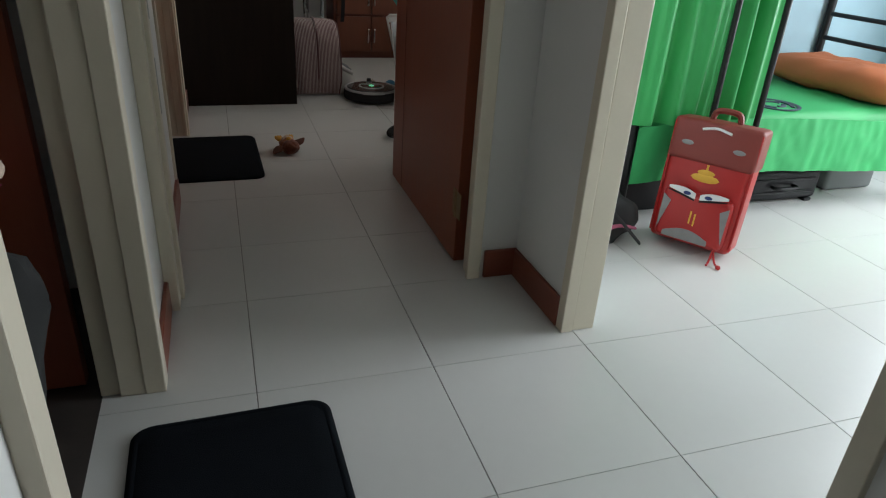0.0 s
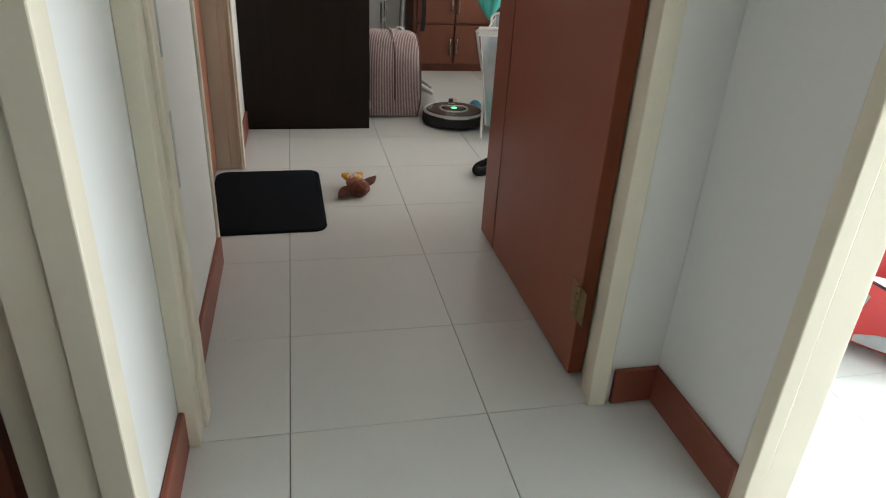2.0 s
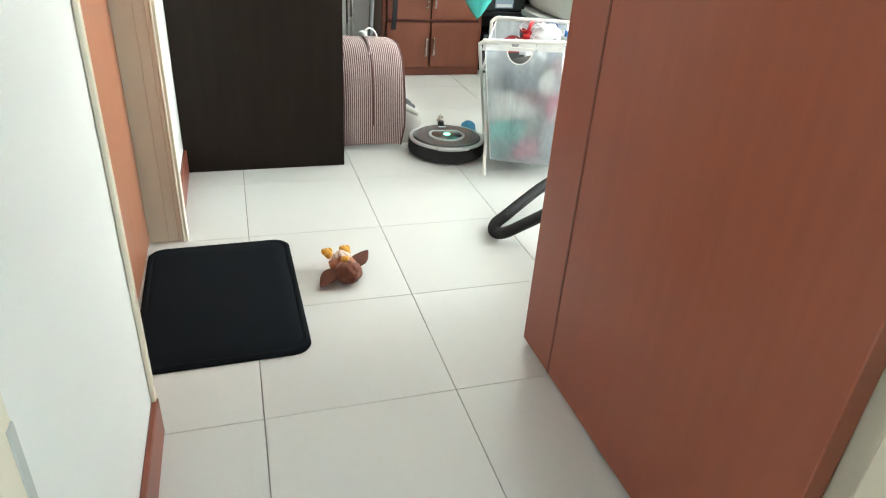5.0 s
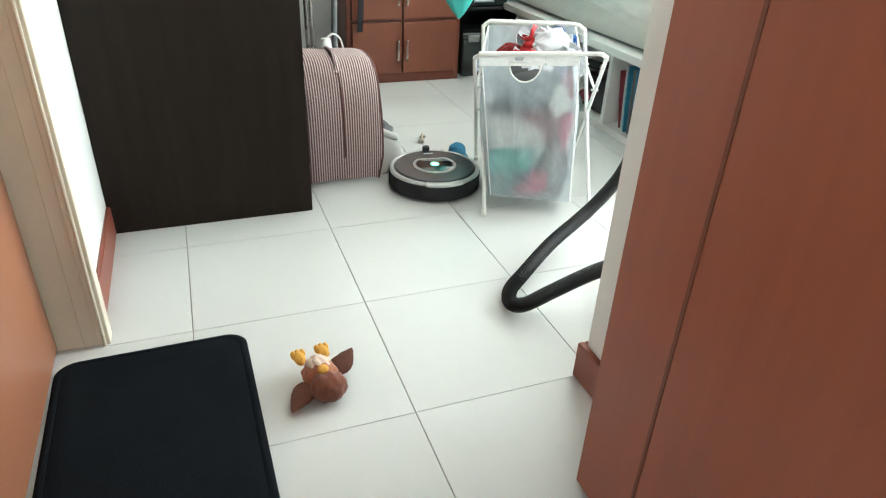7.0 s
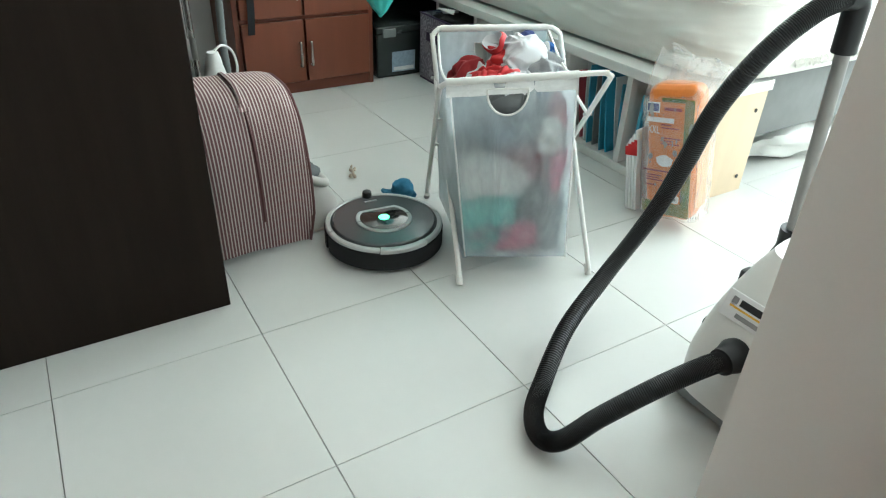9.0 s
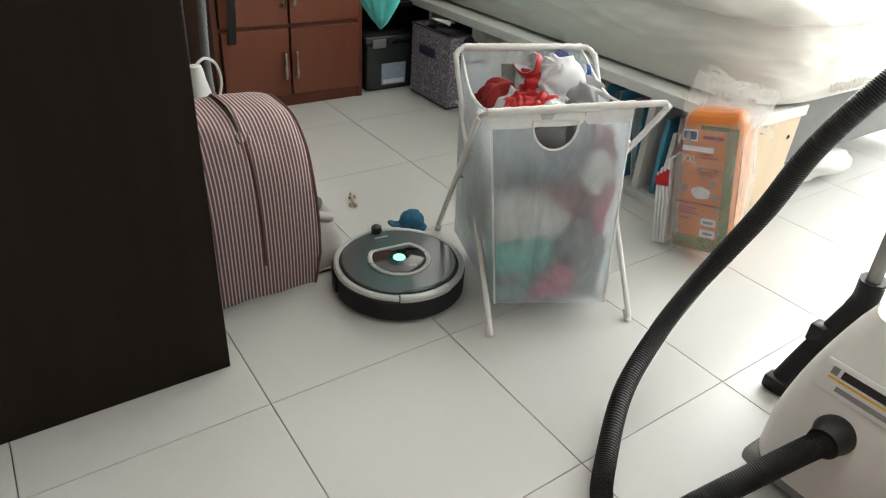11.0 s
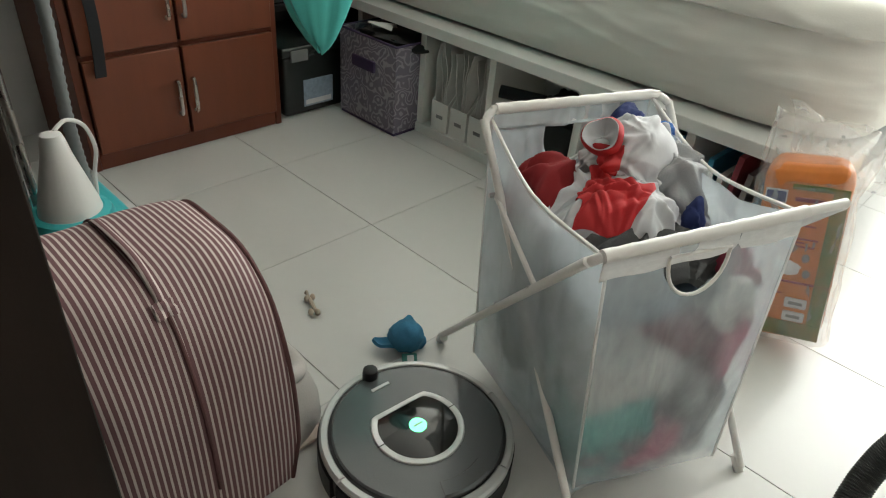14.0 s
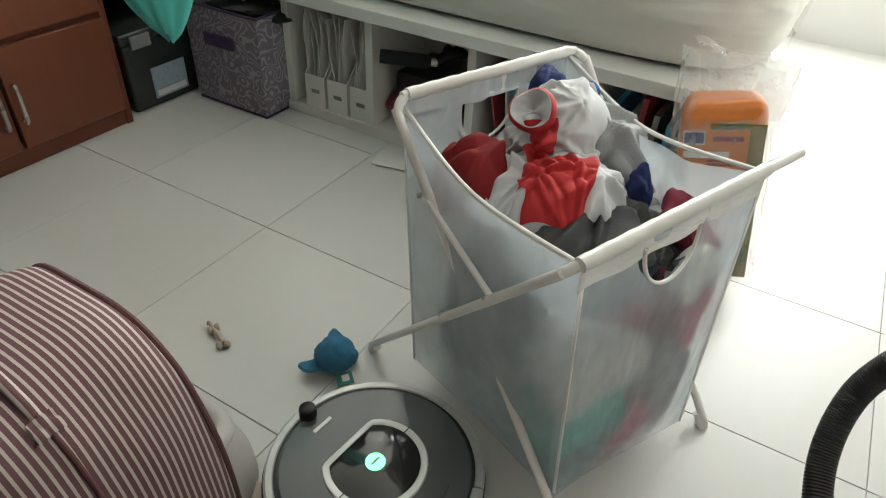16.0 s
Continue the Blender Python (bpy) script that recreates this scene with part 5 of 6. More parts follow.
def mattress_side(u, v):
    # u round the plan, v up the side and in over the top
    a = 2 * math.pi * u
    px, py = math.cos(a), math.sin(a)
    n = 9.0
    k = (abs(px) ** n + abs(py) ** n) ** (-1 / n)
    ins, z = 0.0, 0.0
    if v < 0.55:
        z = v / 0.55 * 0.235
        ins = 0.012 * math.cos(z / 0.235 * math.pi) ** 2 + 0.02 * (1 - min(1, z / 0.05)) ** 2
    else:
        w = (v - 0.55) / 0.45
        z = 0.235 + 0.06 * math.sin(min(1, w * 2.5) * math.pi / 2)
        ins = 0.06 * (1 - math.cos(min(1, w * 2.5) * math.pi / 2)) + max(0, w - 0.4) / 0.6 * 1.0
    hx, hy = 0.795, 1.02
    x, y = px * k, py * k
    wr = 0.012 * noise.noise(Vector((x * 5, y * 5, z * 6))) + 0.007 * noise.noise(Vector((x * 9 + y * 4, y * 13, z * 22)))
    wr *= min(1.0, 0.15 + z / 0.06)
    f = max(0.0, 1 - ins)
    if ins >= 0.999:
        f = 0.001
    sx = (hx - min(ins, 0.06)) if ins < 0.07 else hx * f
    sy = (hy - min(ins, 0.06)) if ins < 0.07 else hy * f
    p = Vector((2.248 + x * (sx + wr), 1.41 + y * (sy + wr), 0.412 + z + wr * 0.5))
    # long shallow creases along the side, and a pulled corner
    run = math.atan2(py, px) * 3
    c1 = 1 - abs(noise.noise(Vector((x * 2.2, y * 2.2, z * 14 + run * 0.6)))) * 3
    c2 = 1 - abs(noise.noise(Vector((x * 3.5 + 9, y * 3.5, z * 26 - run)))) * 3
    push = 0.004 * max(0.0, c1) ** 2 + 0.002 * max(0.0, c2) ** 2
    return p + Vector((px, py, 0.3)) * push * min(1.0, z / 0.05) * (1 if v < 0.75 else 0.4)


part("mattress", sheet(mattress_side, 420, 80), SHEET, b, "thick mattress in a creased white sheet", smooth=60)
bm = bmesh.new()
for i in range(110):
    x = 1.78 + i * 0.0105
    tube([(x, 0.40 + random.uniform(-0.004, 0.004), 0.47), (x + random.uniform(-0.006, 0.006), 0.388, 0.43), (x + random.uniform(-0.012, 0.012), 0.392, 0.395 + random.uniform(-0.006, 0.01))], 0.0035, 4, bm)
bm.transform(Matrix.Translation((0, 0, max(q.co.z for q in bm.verts) * 0.6)) @ Matrix.Diagonal((1, 1, 0.4, 1)))
part("fringe", bm, SHEET, b, "white fringe along the bed's foot")
bm = lump(0, 0, 0, 0.26, 0.13, 0.075, 61, 0.25, 2.2)
single("cloth_bag", bm, PAPER, 2.13, 0.60, 0.075, "white plastic-wrapped bundle pushed under the bed", "bundle")

# ---------- nappy pack in a clear bag ----------
p = thing("nappy_pack", 1.328, 0.376, 0, "orange printed nappy pack inside a clear plastic bag", "nappy pack", turn=-77)
L = dict(local=True)
bm = block(-0.10, 0.10, -0.055, 0.066, 0.0, 0.33, 0.036, 4)
bmesh.ops.subdivide_edges(bm, edges=bm.edges[:], cuts=3, use_grid_fill=True)
for v in bm.verts:
    v.co += Vector((1, 1, 0.6)) * 0.007 * noise.noise(v.co * 14)
part("pack", bm, PACK, p, "orange printed film pack", **L)
part("leaf_print", block(-0.098, 0.098, -0.060, -0.0575, 0.014, 0.045), PACKGREEN, p, **L)
part("leaf_print", block(0.062, 0.098, -0.0605, -0.058, 0.046, 0.30), PACKGREEN, p, **L)
# lit side face of the pack, painted paler than the front
part("printed_or_lit_side", block(0.1005, 0.1025, -0.02, 0.06, 0.03, 0.29, 0.0008, 1), LITPACK, p, "pale peach side with the light put into its colour", **L)
part("emblem", block(-0.088, -0.042, -0.061, -0.0585, 0.268, 0.286, 0.002, 1), BLUEPRINT, p, **L)
part("emblem_edge", block(-0.091, -0.039, -0.0595, -0.0582, 0.265, 0.289), WHITEPRINT, p, **L)
part("title_bar", block(-0.088, 0.02, -0.061, -0.0585, 0.243, 0.254), WHITEPRINT, p, **L)
part("strip", block(-0.03, 0.065, -0.0605, -0.0585, 0.292, 0.301), PACKGREEN, p, **L)
part("ink_bar", block(-0.02, 0.05, -0.0605, -0.0585, 0.272, 0.279), CLOTHMAROON, p, **L)
part("picture", blob(-0.012, -0.059, 0.150, 0.032, 0.002, 0.014, 0.3, 3, 3), WHITEPRINT, p, **L)
for x, z in ((-0.07, 0.158), (0.03, 0.172), (0.038, 0.143)):
    part("picture", blob(x, -0.059, z, 0.010, 0.002, 0.0085, 0.1, x * 50, 2), GREYPRINT, p, **L)
for k in range(9):
    z = (0.236, 0.229, 0.205, 0.198, 0.191, 0.110, 0.104, 0.098, 0.085)[k]
    part("ink_bar", block(-0.085 if k > 4 else -0.03, (0.01, 0.04, 0.05, 0.02, 0.045, -0.02, -0.03, -0.01, -0.04)[k], -0.0600, -0.0585, z, z + 0.0028), CLOTHMAROON, p, **L)
for z in (0.075, 0.048):
    part("text_panel", block(0.0, 0.055, -0.0615, -0.059, z, z + 0.018, 0.004, 2), WHITEPRINT, p, **L)
    part("text_bar", block(0.01, 0.045, -0.0625, -0.0616, z + 0.006, z + 0.012), GREYPRINT, p, **L)
part("fold_line", block(-0.098, 0.098, -0.0605, -0.0585, 0.122, 0.1255), CLOTHMAROON, p, **L)
fc = bpy.data.curves.new("size_mark", "FONT")
fc.body, fc.size, fc.extrude = "XXL", 0.026, 0.0004
tmp = bpy.data.objects.new("tmp_text", fc)
scene.collection.objects.link(tmp)
dg = bpy.context.evaluated_depsgraph_get()
me = bpy.data.meshes.new_from_object(tmp.evaluated_get(dg))
bpy.data.objects.remove(tmp)
me.materials.clear()
me.materials.append(WHITEPRINT)
ob = new("size_mark", me)
ob.parent, ob.matrix_basis = p, pose(-0.085, -0.0612, 0.216, 90, 0, 0)


def clear_bag(u, v):
    a = 2 * math.pi * u
    x = math.copysign(abs(math.cos(a)) ** 0.4, math.cos(a)) * 0.118
    y = math.copysign(abs(math.sin(a)) ** 0.4, math.sin(a)) * 0.078 + 0.004
    z = 0.006 + v * 0.375
    n = noise.noise(Vector((math.cos(a) * 3, math.sin(a) * 3, v * 5))) * 0.012 + (0.5 - abs(noise.noise(Vector((math.cos(a) * 6, math.sin(a) * 6, v * 8))))) * 0.012
    t = max(0.0, v - 0.74) / 0.26
    return Vector((x * (1 + n * 7) * (1 + 0.12 * t) + 0.03 * t, y * (1 - 0.85 * t) + n + 0.05 * t * t, z - 0.02 * t * math.cos(a)))


part("clear_bag", sheet(clear_bag, 120, 60), CLEARFILM, p, "clear plastic carrier bag with a flat top", smooth=25, **L)
for i in range(4):
    m = WHITEPRINT
    part("wipes_packet", block(-0.145 - i * 0.013, -0.134 - i * 0.013, -0.052, 0.052, 0.004, 0.215 - i * 0.012, 0.005, 2), m, p, "slim white wipes packet", **L)
    part("wipes_flash", block(-0.146 - i * 0.013, -0.133 - i * 0.013, -0.0535, -0.0515, 0.15, 0.19 - i * 0.006), CLOTHRED, p, **L)

p.scale = (0.80, 0.85, 1.28)
p.rotation_euler.y = radians(-10.5)
p.location.z = 0.026


def bag_flap(u, v):
    """The bag's loose mouth, standing up and leaning towards the bed."""
    low = Vector((1.300, 0.475, 0.405)).lerp(Vector((1.345, 0.300, 0.405)), u)
    high = Vector((1.365, 0.550, 0.530)).lerp(Vector((1.440, 0.362, 0.470)), u)
    q = low.lerp(high, v)
    return q + Vector((0.007 * math.sin(9 * u + 4 * v), 0.006 * math.sin(6 * v + 3 * u), 0.010 * noise.noise(Vector((u * 4, v * 3, 5)))))


part("bag_mouth", sheet(bag_flap, 30, 20), CLEARFILM, p, "loose clear mouth of the bag")

# ---------- canister vacuum cleaner ----------
VX, VY = 0.935, -0.297
v = thing("vacuum_cleaner", VX, VY, 0, "white box-shaped canister vacuum cleaner with a black ribbed hose", "vacuum cleaner", turn=0)


def shell(u, w):
    a = 2 * math.pi * u
    n = 4.5
    c, s_ = math.cos(a), math.sin(a)
    k = (abs(c) ** n + abs(s_) ** n) ** (-1 / n)
    z = 0.045 + 0.275 * w
    t = max(0, w - 0.25) / 0.75
    x = (0.225 - 0.035 * t ** 1.6) * c * k + (0.055 * t ** 1.6 if c < 0 else 0.0) * min(1.0, -c * 3)
    y = 0.142 * s_ * k * (1 - 0.26 * t ** 1.8)
    return Vector((x, y, z))


bm = sheet(shell, 56, 14)
top = [shell(k / 56, 1) for k in range(56)]
vs = [bm.verts.new(Vector((p_.x * 0.86 + 0.012, p_.y * 0.82, p_.z + 0.045))) for p_ in top]
base = [bm.verts.new(p_) for p_ in top]
for k in range(56):
    bm.faces.new((base[k], base[(k + 1) % 56], vs[(k + 1) % 56], vs[k]))
bm.faces.new(vs)
bmesh.ops.remove_doubles(bm, verts=bm.verts[:], dist=0.0005)
part("body_shell", bm, WHITEPLASTIC, v, "glossy white housing", **L)
part("lower_tray", block(-0.222, 0.220, -0.136, 0.136, 0.016, 0.050, 0.012, 3), GREYPLASTIC, v, "dark grey lower tray", **L)
tiltm = pose(-0.178, 0.0, 0.268, 0, 24, 0)


def badge_part(name, bm, mat, parent, label=""):
    bm.transform(tiltm)
    return part(name, bm, mat, parent, label, local=True)


pl = badge_part("badge", block(-0.003, 0.003, -0.085, 0.085, -0.028, 0.028, 0.002, 2), WHITEPRINT, v, "white maker's plate")
badge_part("emblem", block(-0.0042, -0.003, 0.058, 0.070, 0.004, 0.018), GREYPRINT, pl)
badge_part("name_bar", block(-0.0042, -0.003, -0.06, 0.052, 0.004, 0.018), BLACK, pl)
badge_part("colour_stripe", block(-0.0042, -0.003, -0.07, 0.070, -0.004, 0.000), YELLOW, pl)
badge_part("model_bar", block(-0.0042, -0.003, -0.05, 0.05, -0.020, -0.011), GREYPRINT, pl)
bm = lathe([(0.0, 0), (0.034, 0), (0.036, 0.012), (0.030, 0.03), (0.027, 0.05), (0, 0.05)], 32)
bm.transform(pose(-0.195, 0.015, 0.185, 0, -90, 0))
part("hose_socket", bm, BLACK, v, "black hose socket", **L)
for x in (-0.16, 0.16):
    for y in (-0.12, 0.12):
        bm = lathe([(0, -0.012), (0.028, -0.012), (0.03, 0), (0.028, 0.012), (0, 0.012)], 24)
        bm.transform(pose(x, y * 0.93, 0.03, 90, 0, 0))
        part("wheel", bm, BLACK, v, **L)
VM = pose(VX, VY, 0, 0, 0, 0)
port = VM @ Vector((-0.235, 0.015, 0.185))
HOSE = [port, port + Vector((-0.05, 0.01, -0.004)), (0.56, -0.245, 0.145), (0.47, -0.205, 0.078), (0.397, -0.187, 0.036), (0.372, -0.155, 0.026), (0.395, -0.10, 0.026), (0.461, -0.042, 0.03), (0.608, 0.055, 0.065), (0.755, 0.105, 0.128), (0.84, 0.105, 0.22), (0.857, 0.07, 0.325), (0.83, 0.01, 0.462), (0.825, -0.035, 0.60), (0.85, -0.085, 0.715), (0.91, -0.12, 0.79), (0.985, -0.135, 0.815)]
part("hose", tube(spline(HOSE, 56), 0.0200, 14, ribs=0.0012), BLACK, v, "black ribbed suction hose", smooth=25)
# floor nozzle, pole and grip stand beside the housing
part("nozzle", merge(block(0.962, 1.005, -0.108, -0.05, 0.0, 0.04, 0.012, 2), tube(spline([(0.985, -0.08, 0.025), (1.005, -0.095, 0.09), (1.035, -0.115, 0.17), (1.065, -0.132, 0.235)], 6), 0.023, 12, flat=0.8)), BLACK, v, "black floor nozzle of the vacuum")
for x, y, z in ((1.03, -0.095, 0.15),):
    part("nozzle_lock", block(x - 0.022, x + 0.014, y - 0.020, y + 0.014, z - 0.01, z + 0.035, 0.006, 2), BLACK, v)
part("elbow", tube(spline([(1.065, -0.132, 0.23), (1.072, -0.137, 0.26), (1.066, -0.137, 0.31)], 6), 0.026, 12), BLACK, v, "black pole foot")
part("pole", tube([(1.068, -0.137, 0.29), (1.012, -0.137, 0.73)], 0.014, 16), DULLTUBE, v, "dull grey suction pole")
part("pole_grip", tube(spline([(1.014, -0.137, 0.71), (1.008, -0.137, 0.77), (1.0, -0.137, 0.805), (0.965, -0.132, 0.813)], 6), 0.023, 12), BLACK, v, "black pole grip")

# ---------- bunk room ----------
b = thing("bunk_bed", 1.9, -1.0, 0, "black tube bunk bed with green bedding and a green curtain", "bunk bed")
for x in (1.0, 2.65):
    for y in (-1.40, -0.60):
        part("post", tube([(x, y, 0), (x, y, 1.9)], 0.02, 12), BLACK, b)
for y in (-1.385, -0.60):
    for z in (0.26, 1.45):
        part("side_rail", tube([(1.0, y, z), (2.65, y, z)], 0.018, 10), BLACK, b)
for z in (0.62, 0.74, 0.86, 0.98):
    part("head_bar", tube([(2.65, -1.40, z), (2.65, -0.60, z)], 0.012, 10), BLACK, b)
part("upper_deck", block(1.0, 2.65, -1.40, -0.60, 1.46, 1.52, 0.01, 1), BLACK, b)
for x in (1.265, 1.48):
    part("ladder_rail", tube([(x, -1.50, 0.0), (x, -1.485, 1.55)], 0.012, 10), BLACK, b, "black ladder rail")
for z in (1.15, 1.4):
    part("rung", tube([(1.265, -1.488, z), (1.48, -1.488, z)], 0.010, 8), BLACK, b)
part("mattress", block(1.02, 2.63, -1.38, -0.62, 0.27, 0.43, 0.05, 4), GREENSHEET, b, "mattress in a green fitted sheet")


def valance(u, v):
    w = 0.004 * math.sin(u * 40) * (1 - v) + 0.006 * noise.noise(Vector((u * 40, v * 4, 1)))
    return Vector((1.0 + 1.65 * u, -1.437 - w, 0.185 + 0.02 * math.sin(u * 5) + 0.235 * v - (0.0 if v < 0.95 else 0.01)))


part("bed_skirt", sheet(valance, 220, 10, 0.003), GREENSHEET, b, "green sheet hanging over the bed's side")
ring = lathe([(0.092, 0), (0.108, 0), (0.108, 0.003), (0.092, 0.003)], 36)
for turn, r0, r1 in ((20, 0.040, 0.060), (140, 0.055, 0.078), (250, 0.030, 0.050), (310, 0.064, 0.084)):
    swirl = arc_band(r0, r1, 0.0, 0.004, turn, turn + 95, 14)
    merge(ring, swirl)
part("sheet_print", ring, SHEETPRINT, b, "dark round swirl print on the sheet", **L).location = (1.80 - 1.9, -1.24 + 1.0, 0.431)


def curtain(u, v):
    w = 0.026 * math.sin(u * 26 + 1.6 * math.sin(7 * u + v)) + 0.014 * math.sin(u * 47 + 2 + v)
    return Vector((0.93 + 0.60 * u + 0.01 * math.sin(v * 3), -1.436 + w * (0.6 + 0.4 * (1 - v)), 0.42 + 1.05 * v))


part("curtain", sheet(curtain, 160, 12, 0.002), GREEN, b, "gathered bright green satin curtain")


def pillow(u, v):
    a, w = 2 * math.pi * u, math.pi * (v - 0.5)
    c, q = math.cos(a), math.sin(a)
    k = (abs(c) ** 5 + abs(q) ** 5) ** -0.2 * math.cos(w) ** 0.45
    n = 1 + 0.05 * noise.noise(Vector((c * k * 3, q * k * 3, v * 2)))
    return Vector((0.20 * c * k * n, 0.40 * q * k * n, 0.072 * math.sin(w) * (1 + 0.25 * noise.noise(Vector((c * k * 2, q * k * 4, 3))))))


single("pillow", sheet(pillow, 72, 24), ORANGE, 2.43, -1.03, 0.50, "plump orange pillow on the lower bunk", "pillow", 6, smooth=70)

# rolling school bag
b = thing("school_bag", 1.182, -1.64, 0, "red rolling school bag with cartoon-eye print standing by the bed", "school bag", turn=-54.5)
tilt = pose(0, 0, 0.02, -8, 0, 0)


def bag_part(name, bm, mat, label="", parent=None):
    bm.transform(tilt)
    return part(name, bm, mat, parent or b, label, local=True)


bag_part("body", block(-0.148, 0.148, -0.068, 0.075, 0.0, 0.445, 0.022, 3), REDNYLON)
bag_part("top_flap", block(-0.154, 0.154, -0.077, 0.080, 0.305, 0.456, 0.016, 3), DARKRED, "dark red top flap")
pk = bag_part("front_pocket", block(-0.125, 0.125, -0.098, -0.055, 0.015, 0.20, 0.02, 3), REDNYLON, "bulging front pocket")
def eye_blade(sx, z0, z1, y):
    """A curved blade that narrows outwards and dips to the middle."""
    return sheet(lambda u, v: Vector((sx * (0.008 + 0.098 * u), y, 0.180 + 0.022 * u + z0 + (z1 - z0) * (0.35 + 0.65 * math.sin(math.pi * min(1, 0.25 + 0.75 * u))) * v)), 14, 4, 0.003)


for s_ in (-1, 1):
    bag_part("eye_print", eye_blade(s_, 0.0, 0.024, -0.0995), WHITEPRINT, "white printed eye", pk)
    bag_part("brow_print", eye_blade(s_, -0.008, -0.0005, -0.1005), BLACK, "black printed line", pk)
for s_ in (-1, 1):
    bag_part("pupil", blob(s_ * 0.038, -0.1025, 0.196, 0.014, 0.0015, 0.007, 0, 0, 2), BLUEPRINT, "", pk)
    bag_part("printed_or_lit_side", sheet(lambda u, v, k=s_: Vector((k * (0.118 - 0.03 * u * v), -0.0992, 0.06 + 0.115 * v - 0.02 * u)), 6, 8, 0.003), GREYPRINT, "", pk)
    bag_part("rivet_print", blob(s_ * 0.09, -0.076, 0.37, 0.024, 0.003, 0.01, 0, 0, 2), GREYPRINT)
bag_part("grille_print", sheet(lambda u, v: Vector((-0.092 + 0.165 * u, -0.0992, 0.022 + (0.018 + 0.024 * math.sin(math.pi * u)) * v)), 20, 4, 0.003), GREYPRINT, "grey printed grille", pk)
bag_part("number_print", merge(block(-0.010, -0.004, -0.1, -0.096, 0.088, 0.135, 0.001, 1), block(0.006, 0.012, -0.1, -0.096, 0.082, 0.128, 0.001, 1)), YELLOW, "yellow print mark", pk)
bag_part("crest_print", merge(blob(0, -0.067, 0.255, 0.055, 0.003, 0.017, 0, 0, 2), merge(blob(0, -0.067, 0.275, 0.034, 0.003, 0.012, 0, 0, 2), block(-0.004, 0.004, -0.069, -0.064, 0.285, 0.305))), YELLOW, "yellow emblem print")
bag_part("flap_stripe", tube(spline([(-0.05, -0.077, 0.425), (0, -0.078, 0.435), (0.05, -0.077, 0.425)], 6), 0.008, 8, flat=0.6), WHITEPRINT)
bag_part("handle", tube(spline([(-0.05, 0.02, 0.455), (-0.035, 0.02, 0.488), (0.035, 0.02, 0.488), (0.05, 0.02, 0.455)], 6), 0.011, 8), DARKRED, "red carrying handle")
bag_part("piping", tube(spline([(-0.146, -0.06, 0.02), (-0.147, -0.062, 0.2), (-0.148, -0.07, 0.44)], 6), 0.005, 6), REDNYLON)
bag_part("piping", tube(spline([(0.146, -0.06, 0.02), (0.147, -0.062, 0.2), (0.148, -0.07, 0.44)], 6), 0.005, 6), REDNYLON)
for s_ in (-1, 1):
    bm = lathe([(0, -0.01), (0.028, -0.01), (0.03, 0), (0.028, 0.01), (0, 0.01)], 20)
    bm.transform(pose(s_ * 0.115, 0.07, 0.03, 0, 90, 0))
    part("wheel", bm, BLACK, b, local=True)
part("tassel", merge(tube(spline([(0.10, -0.085, 0.05), (0.12, -0.11, 0.012), (0.14, -0.13, 0.008)], 5), 0.004, 6), merge(tube(spline([(0.10, -0.085, 0.05), (0.10, -0.115, 0.012), (0.10, -0.14, 0.008)], 5), 0.004, 6), blob(0.14, -0.132, 0.009, 0.009, 0.009, 0.008))), REDNYLON, b, "red pull cord lying on the floor", local=True)

# things under and by the bunk bed
c = thing("suitcase", 1.92, -1.2, 0, "black hard suitcase lying under the bunk bed", "suitcase")
part("shell", block(1.66, 2.10, -1.335, -0.85, 0.012, 0.165, 0.03, 3), BLACK, c)
part("rib", merge(block(1.70, 2.06, -1.340, -1.33, 0.05, 0.062, 0.003, 1), block(1.70, 2.06, -1.340, -1.33, 0.11, 0.122, 0.003, 1)), BLACK, c)
part("handle", tube(spline([(1.82, -1.338, 0.085), (1.83, -1.365, 0.085), (1.93, -1.365, 0.085), (1.94, -1.338, 0.085)], 5), 0.008, 8), BLACK, c)
for x in (1.70, 2.06):
    part("foot", block(x - 0.02, x + 0.02, -1.33, -1.29, 0.0, 0.014, 0.002, 1), BLACK, c)
single("storage_crate", block(0, 0.30, 0, 0.4, 0, 0.20, 0.02, 3), GREYPLASTIC, 2.25, -1.24, 0.0, "grey plastic crate under the bunk bed", "crate")
single("storage_case", block(0, 0.42, 0, 0.4, 0, 0.17, 0.02, 3), BLACK, 1.02, -1.30, 0.0, "dark case pushed under the bunk bed", "case")
k = thing("backpack", 0.88, -1.52, 0, "slumped dark grey and pink backpack on the floor", "backpack")
part("sack", lump(0.89, -1.50, 0.085, 0.10, 0.075, 0.10, 81, 0.22, 2), CLOTHDARK, k)
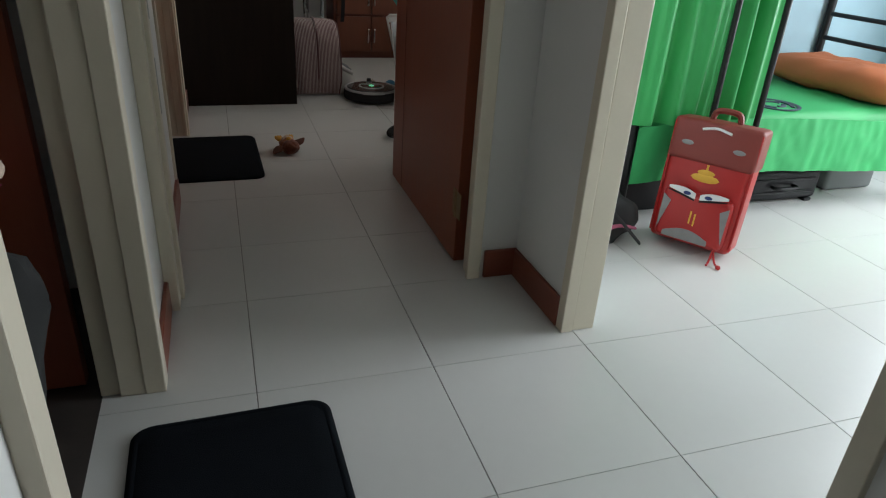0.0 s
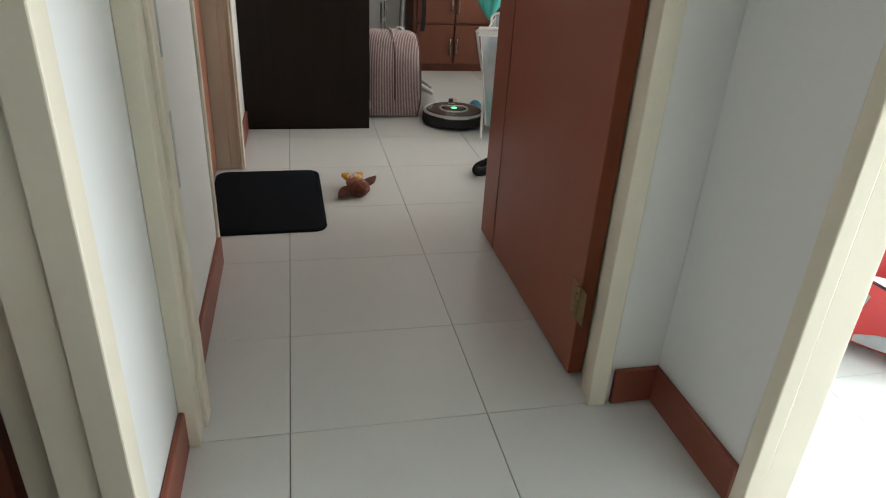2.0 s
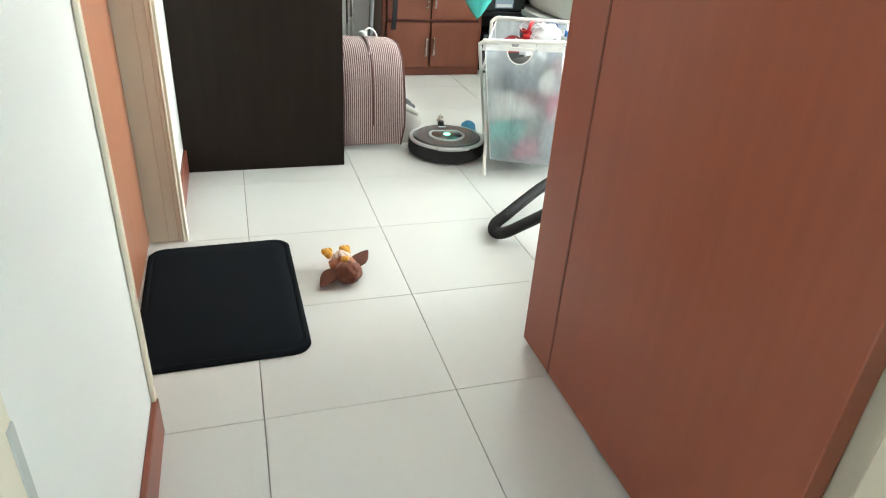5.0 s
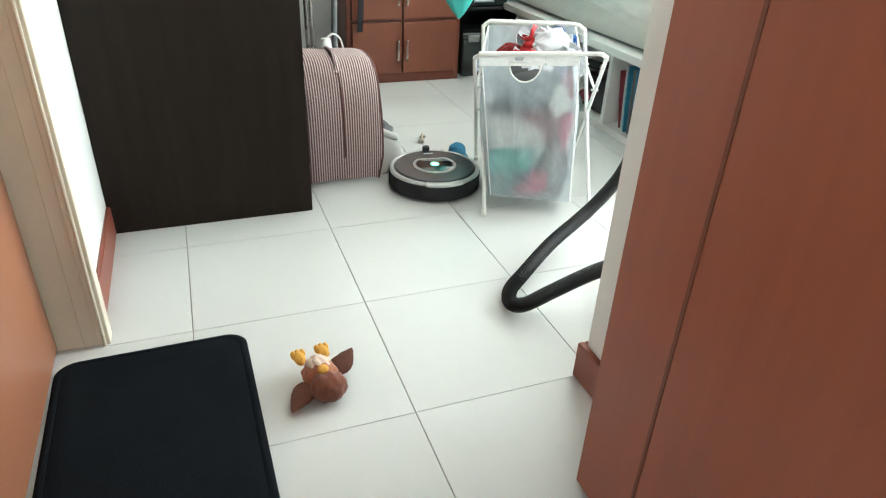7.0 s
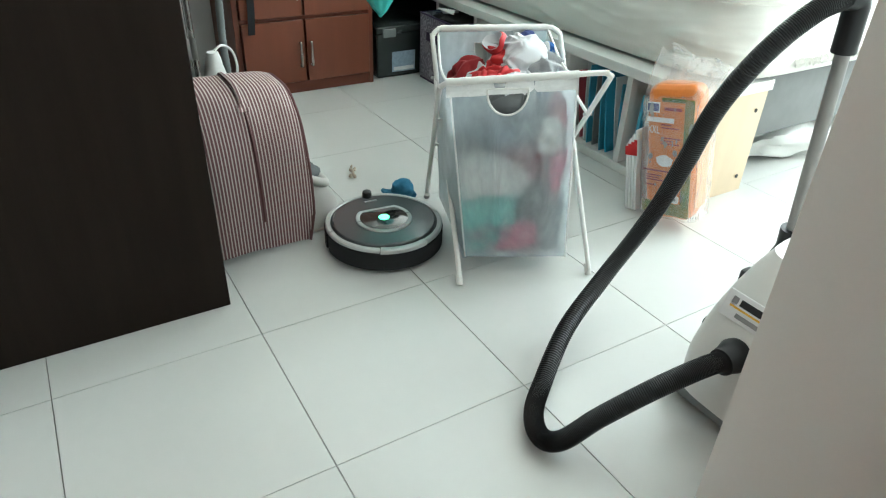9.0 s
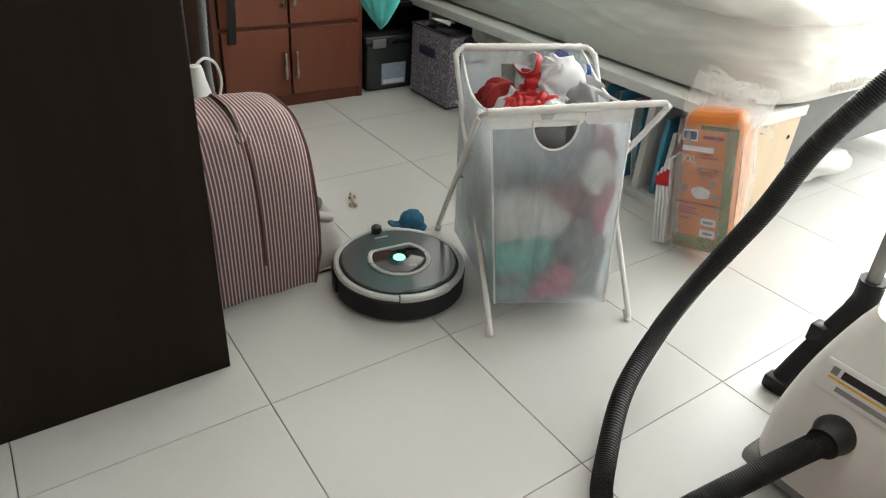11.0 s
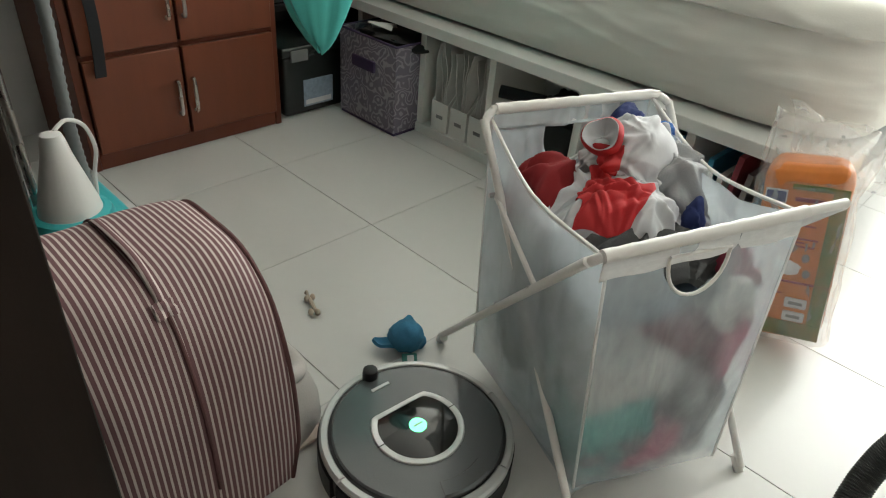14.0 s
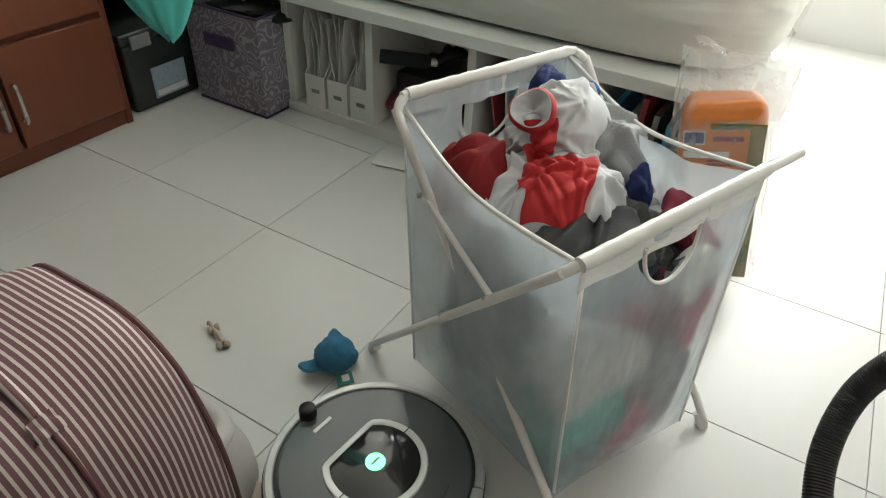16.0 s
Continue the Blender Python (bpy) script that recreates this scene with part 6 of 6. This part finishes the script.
part("stripe", tube(spline([(0.80, -1.565, 0.05), (0.88, -1.585, 0.085), (0.97, -1.565, 0.06)], 6), 0.012, 8, flat=0.5), CLOTHPINK, k, "pink trim")
part("strap", tube(spline([(0.84, -1.56, 0.16), (0.90, -1.61, 0.09), (0.98, -1.60, 0.012)], 6), 0.01, 8, flat=0.5), CLOTHDARK, k)
single("window_curtain", sheet(lambda u, v: Vector((3.24 + 0.02 * math.sin(u * 60), -1.32 + 0.72 * u, 0.35 + 1.9 * v)), 90, 6, 0.002), CURTAINBLUE, 0, 0, 0, "pale blue curtain beside the bunk room window", "curtain")

# cluttered dark room behind the near doorway
single("cloth_sack", lump(0, 0, 0, 0.12, 0.085, 0.265, 90, 0.2, 2), CLOTHDARK, -0.965, -2.165, 0.262, "black cloth sack standing in the unlit room", "sack")
single("cloth_sack", lump(0, 0, 0, 0.2, 0.2, 0.2, 91, 0.25, 2), CLOTHDARK, -1.28, -2.3, 0.2, "black cloth sack standing in the unlit room", "sack")
single("shirt", lump(0, 0, 0, 0.09, 0.075, 0.07, 92, 0.35, 2.6), CLOTHMAROON, -0.975, -2.165, 0.565, "maroon shirt lying on a black sack", "clothes")
single("towel", lump(0, 0, 0, 0.045, 0.05, 0.045, 93, 0.35, 2.6), CREAMPLUSH, -0.90, -2.19, 0.60, "pinkish towel lying on a black sack", "clothes")

# ---------- floor tiles ----------
tile_mesh = {}
for i in range(len(COLS) - 1):
    for j in range(len(ROWS) - 1):
        x0, x1, y0, y1 = COLS[i], COLS[i + 1], ROWS[j], ROWS[j + 1]
        if x1 < -0.79 or (x1 < -0.5 and y0 > 2.3):
            continue
        key = (round(x1 - x0, 3), round(y1 - y0, 3))
        if key not in tile_mesh:
            g, gy = 0.0012, 0.0007
            tile_mesh[key] = mesh_of("tile", block(g, key[0] - g, gy, key[1] - gy, -0.006, 0.0, 0.0005, 1), TILE, 0)
        t = new("tile", tile_mesh[key])
        t.parent = floor
        t.location = (x0, y0, 0)
# slab over the unlit room's tiles, coloured dark for the shade in there
single("shaded_floor", block(-2.18, -0.797, -4.28, -1.52, -0.0034, 0.001), DARKROOM, 0, 0, 0, "floor of the unlit room with its shade put into the colour", "floor", kind="structure", smooth=0)
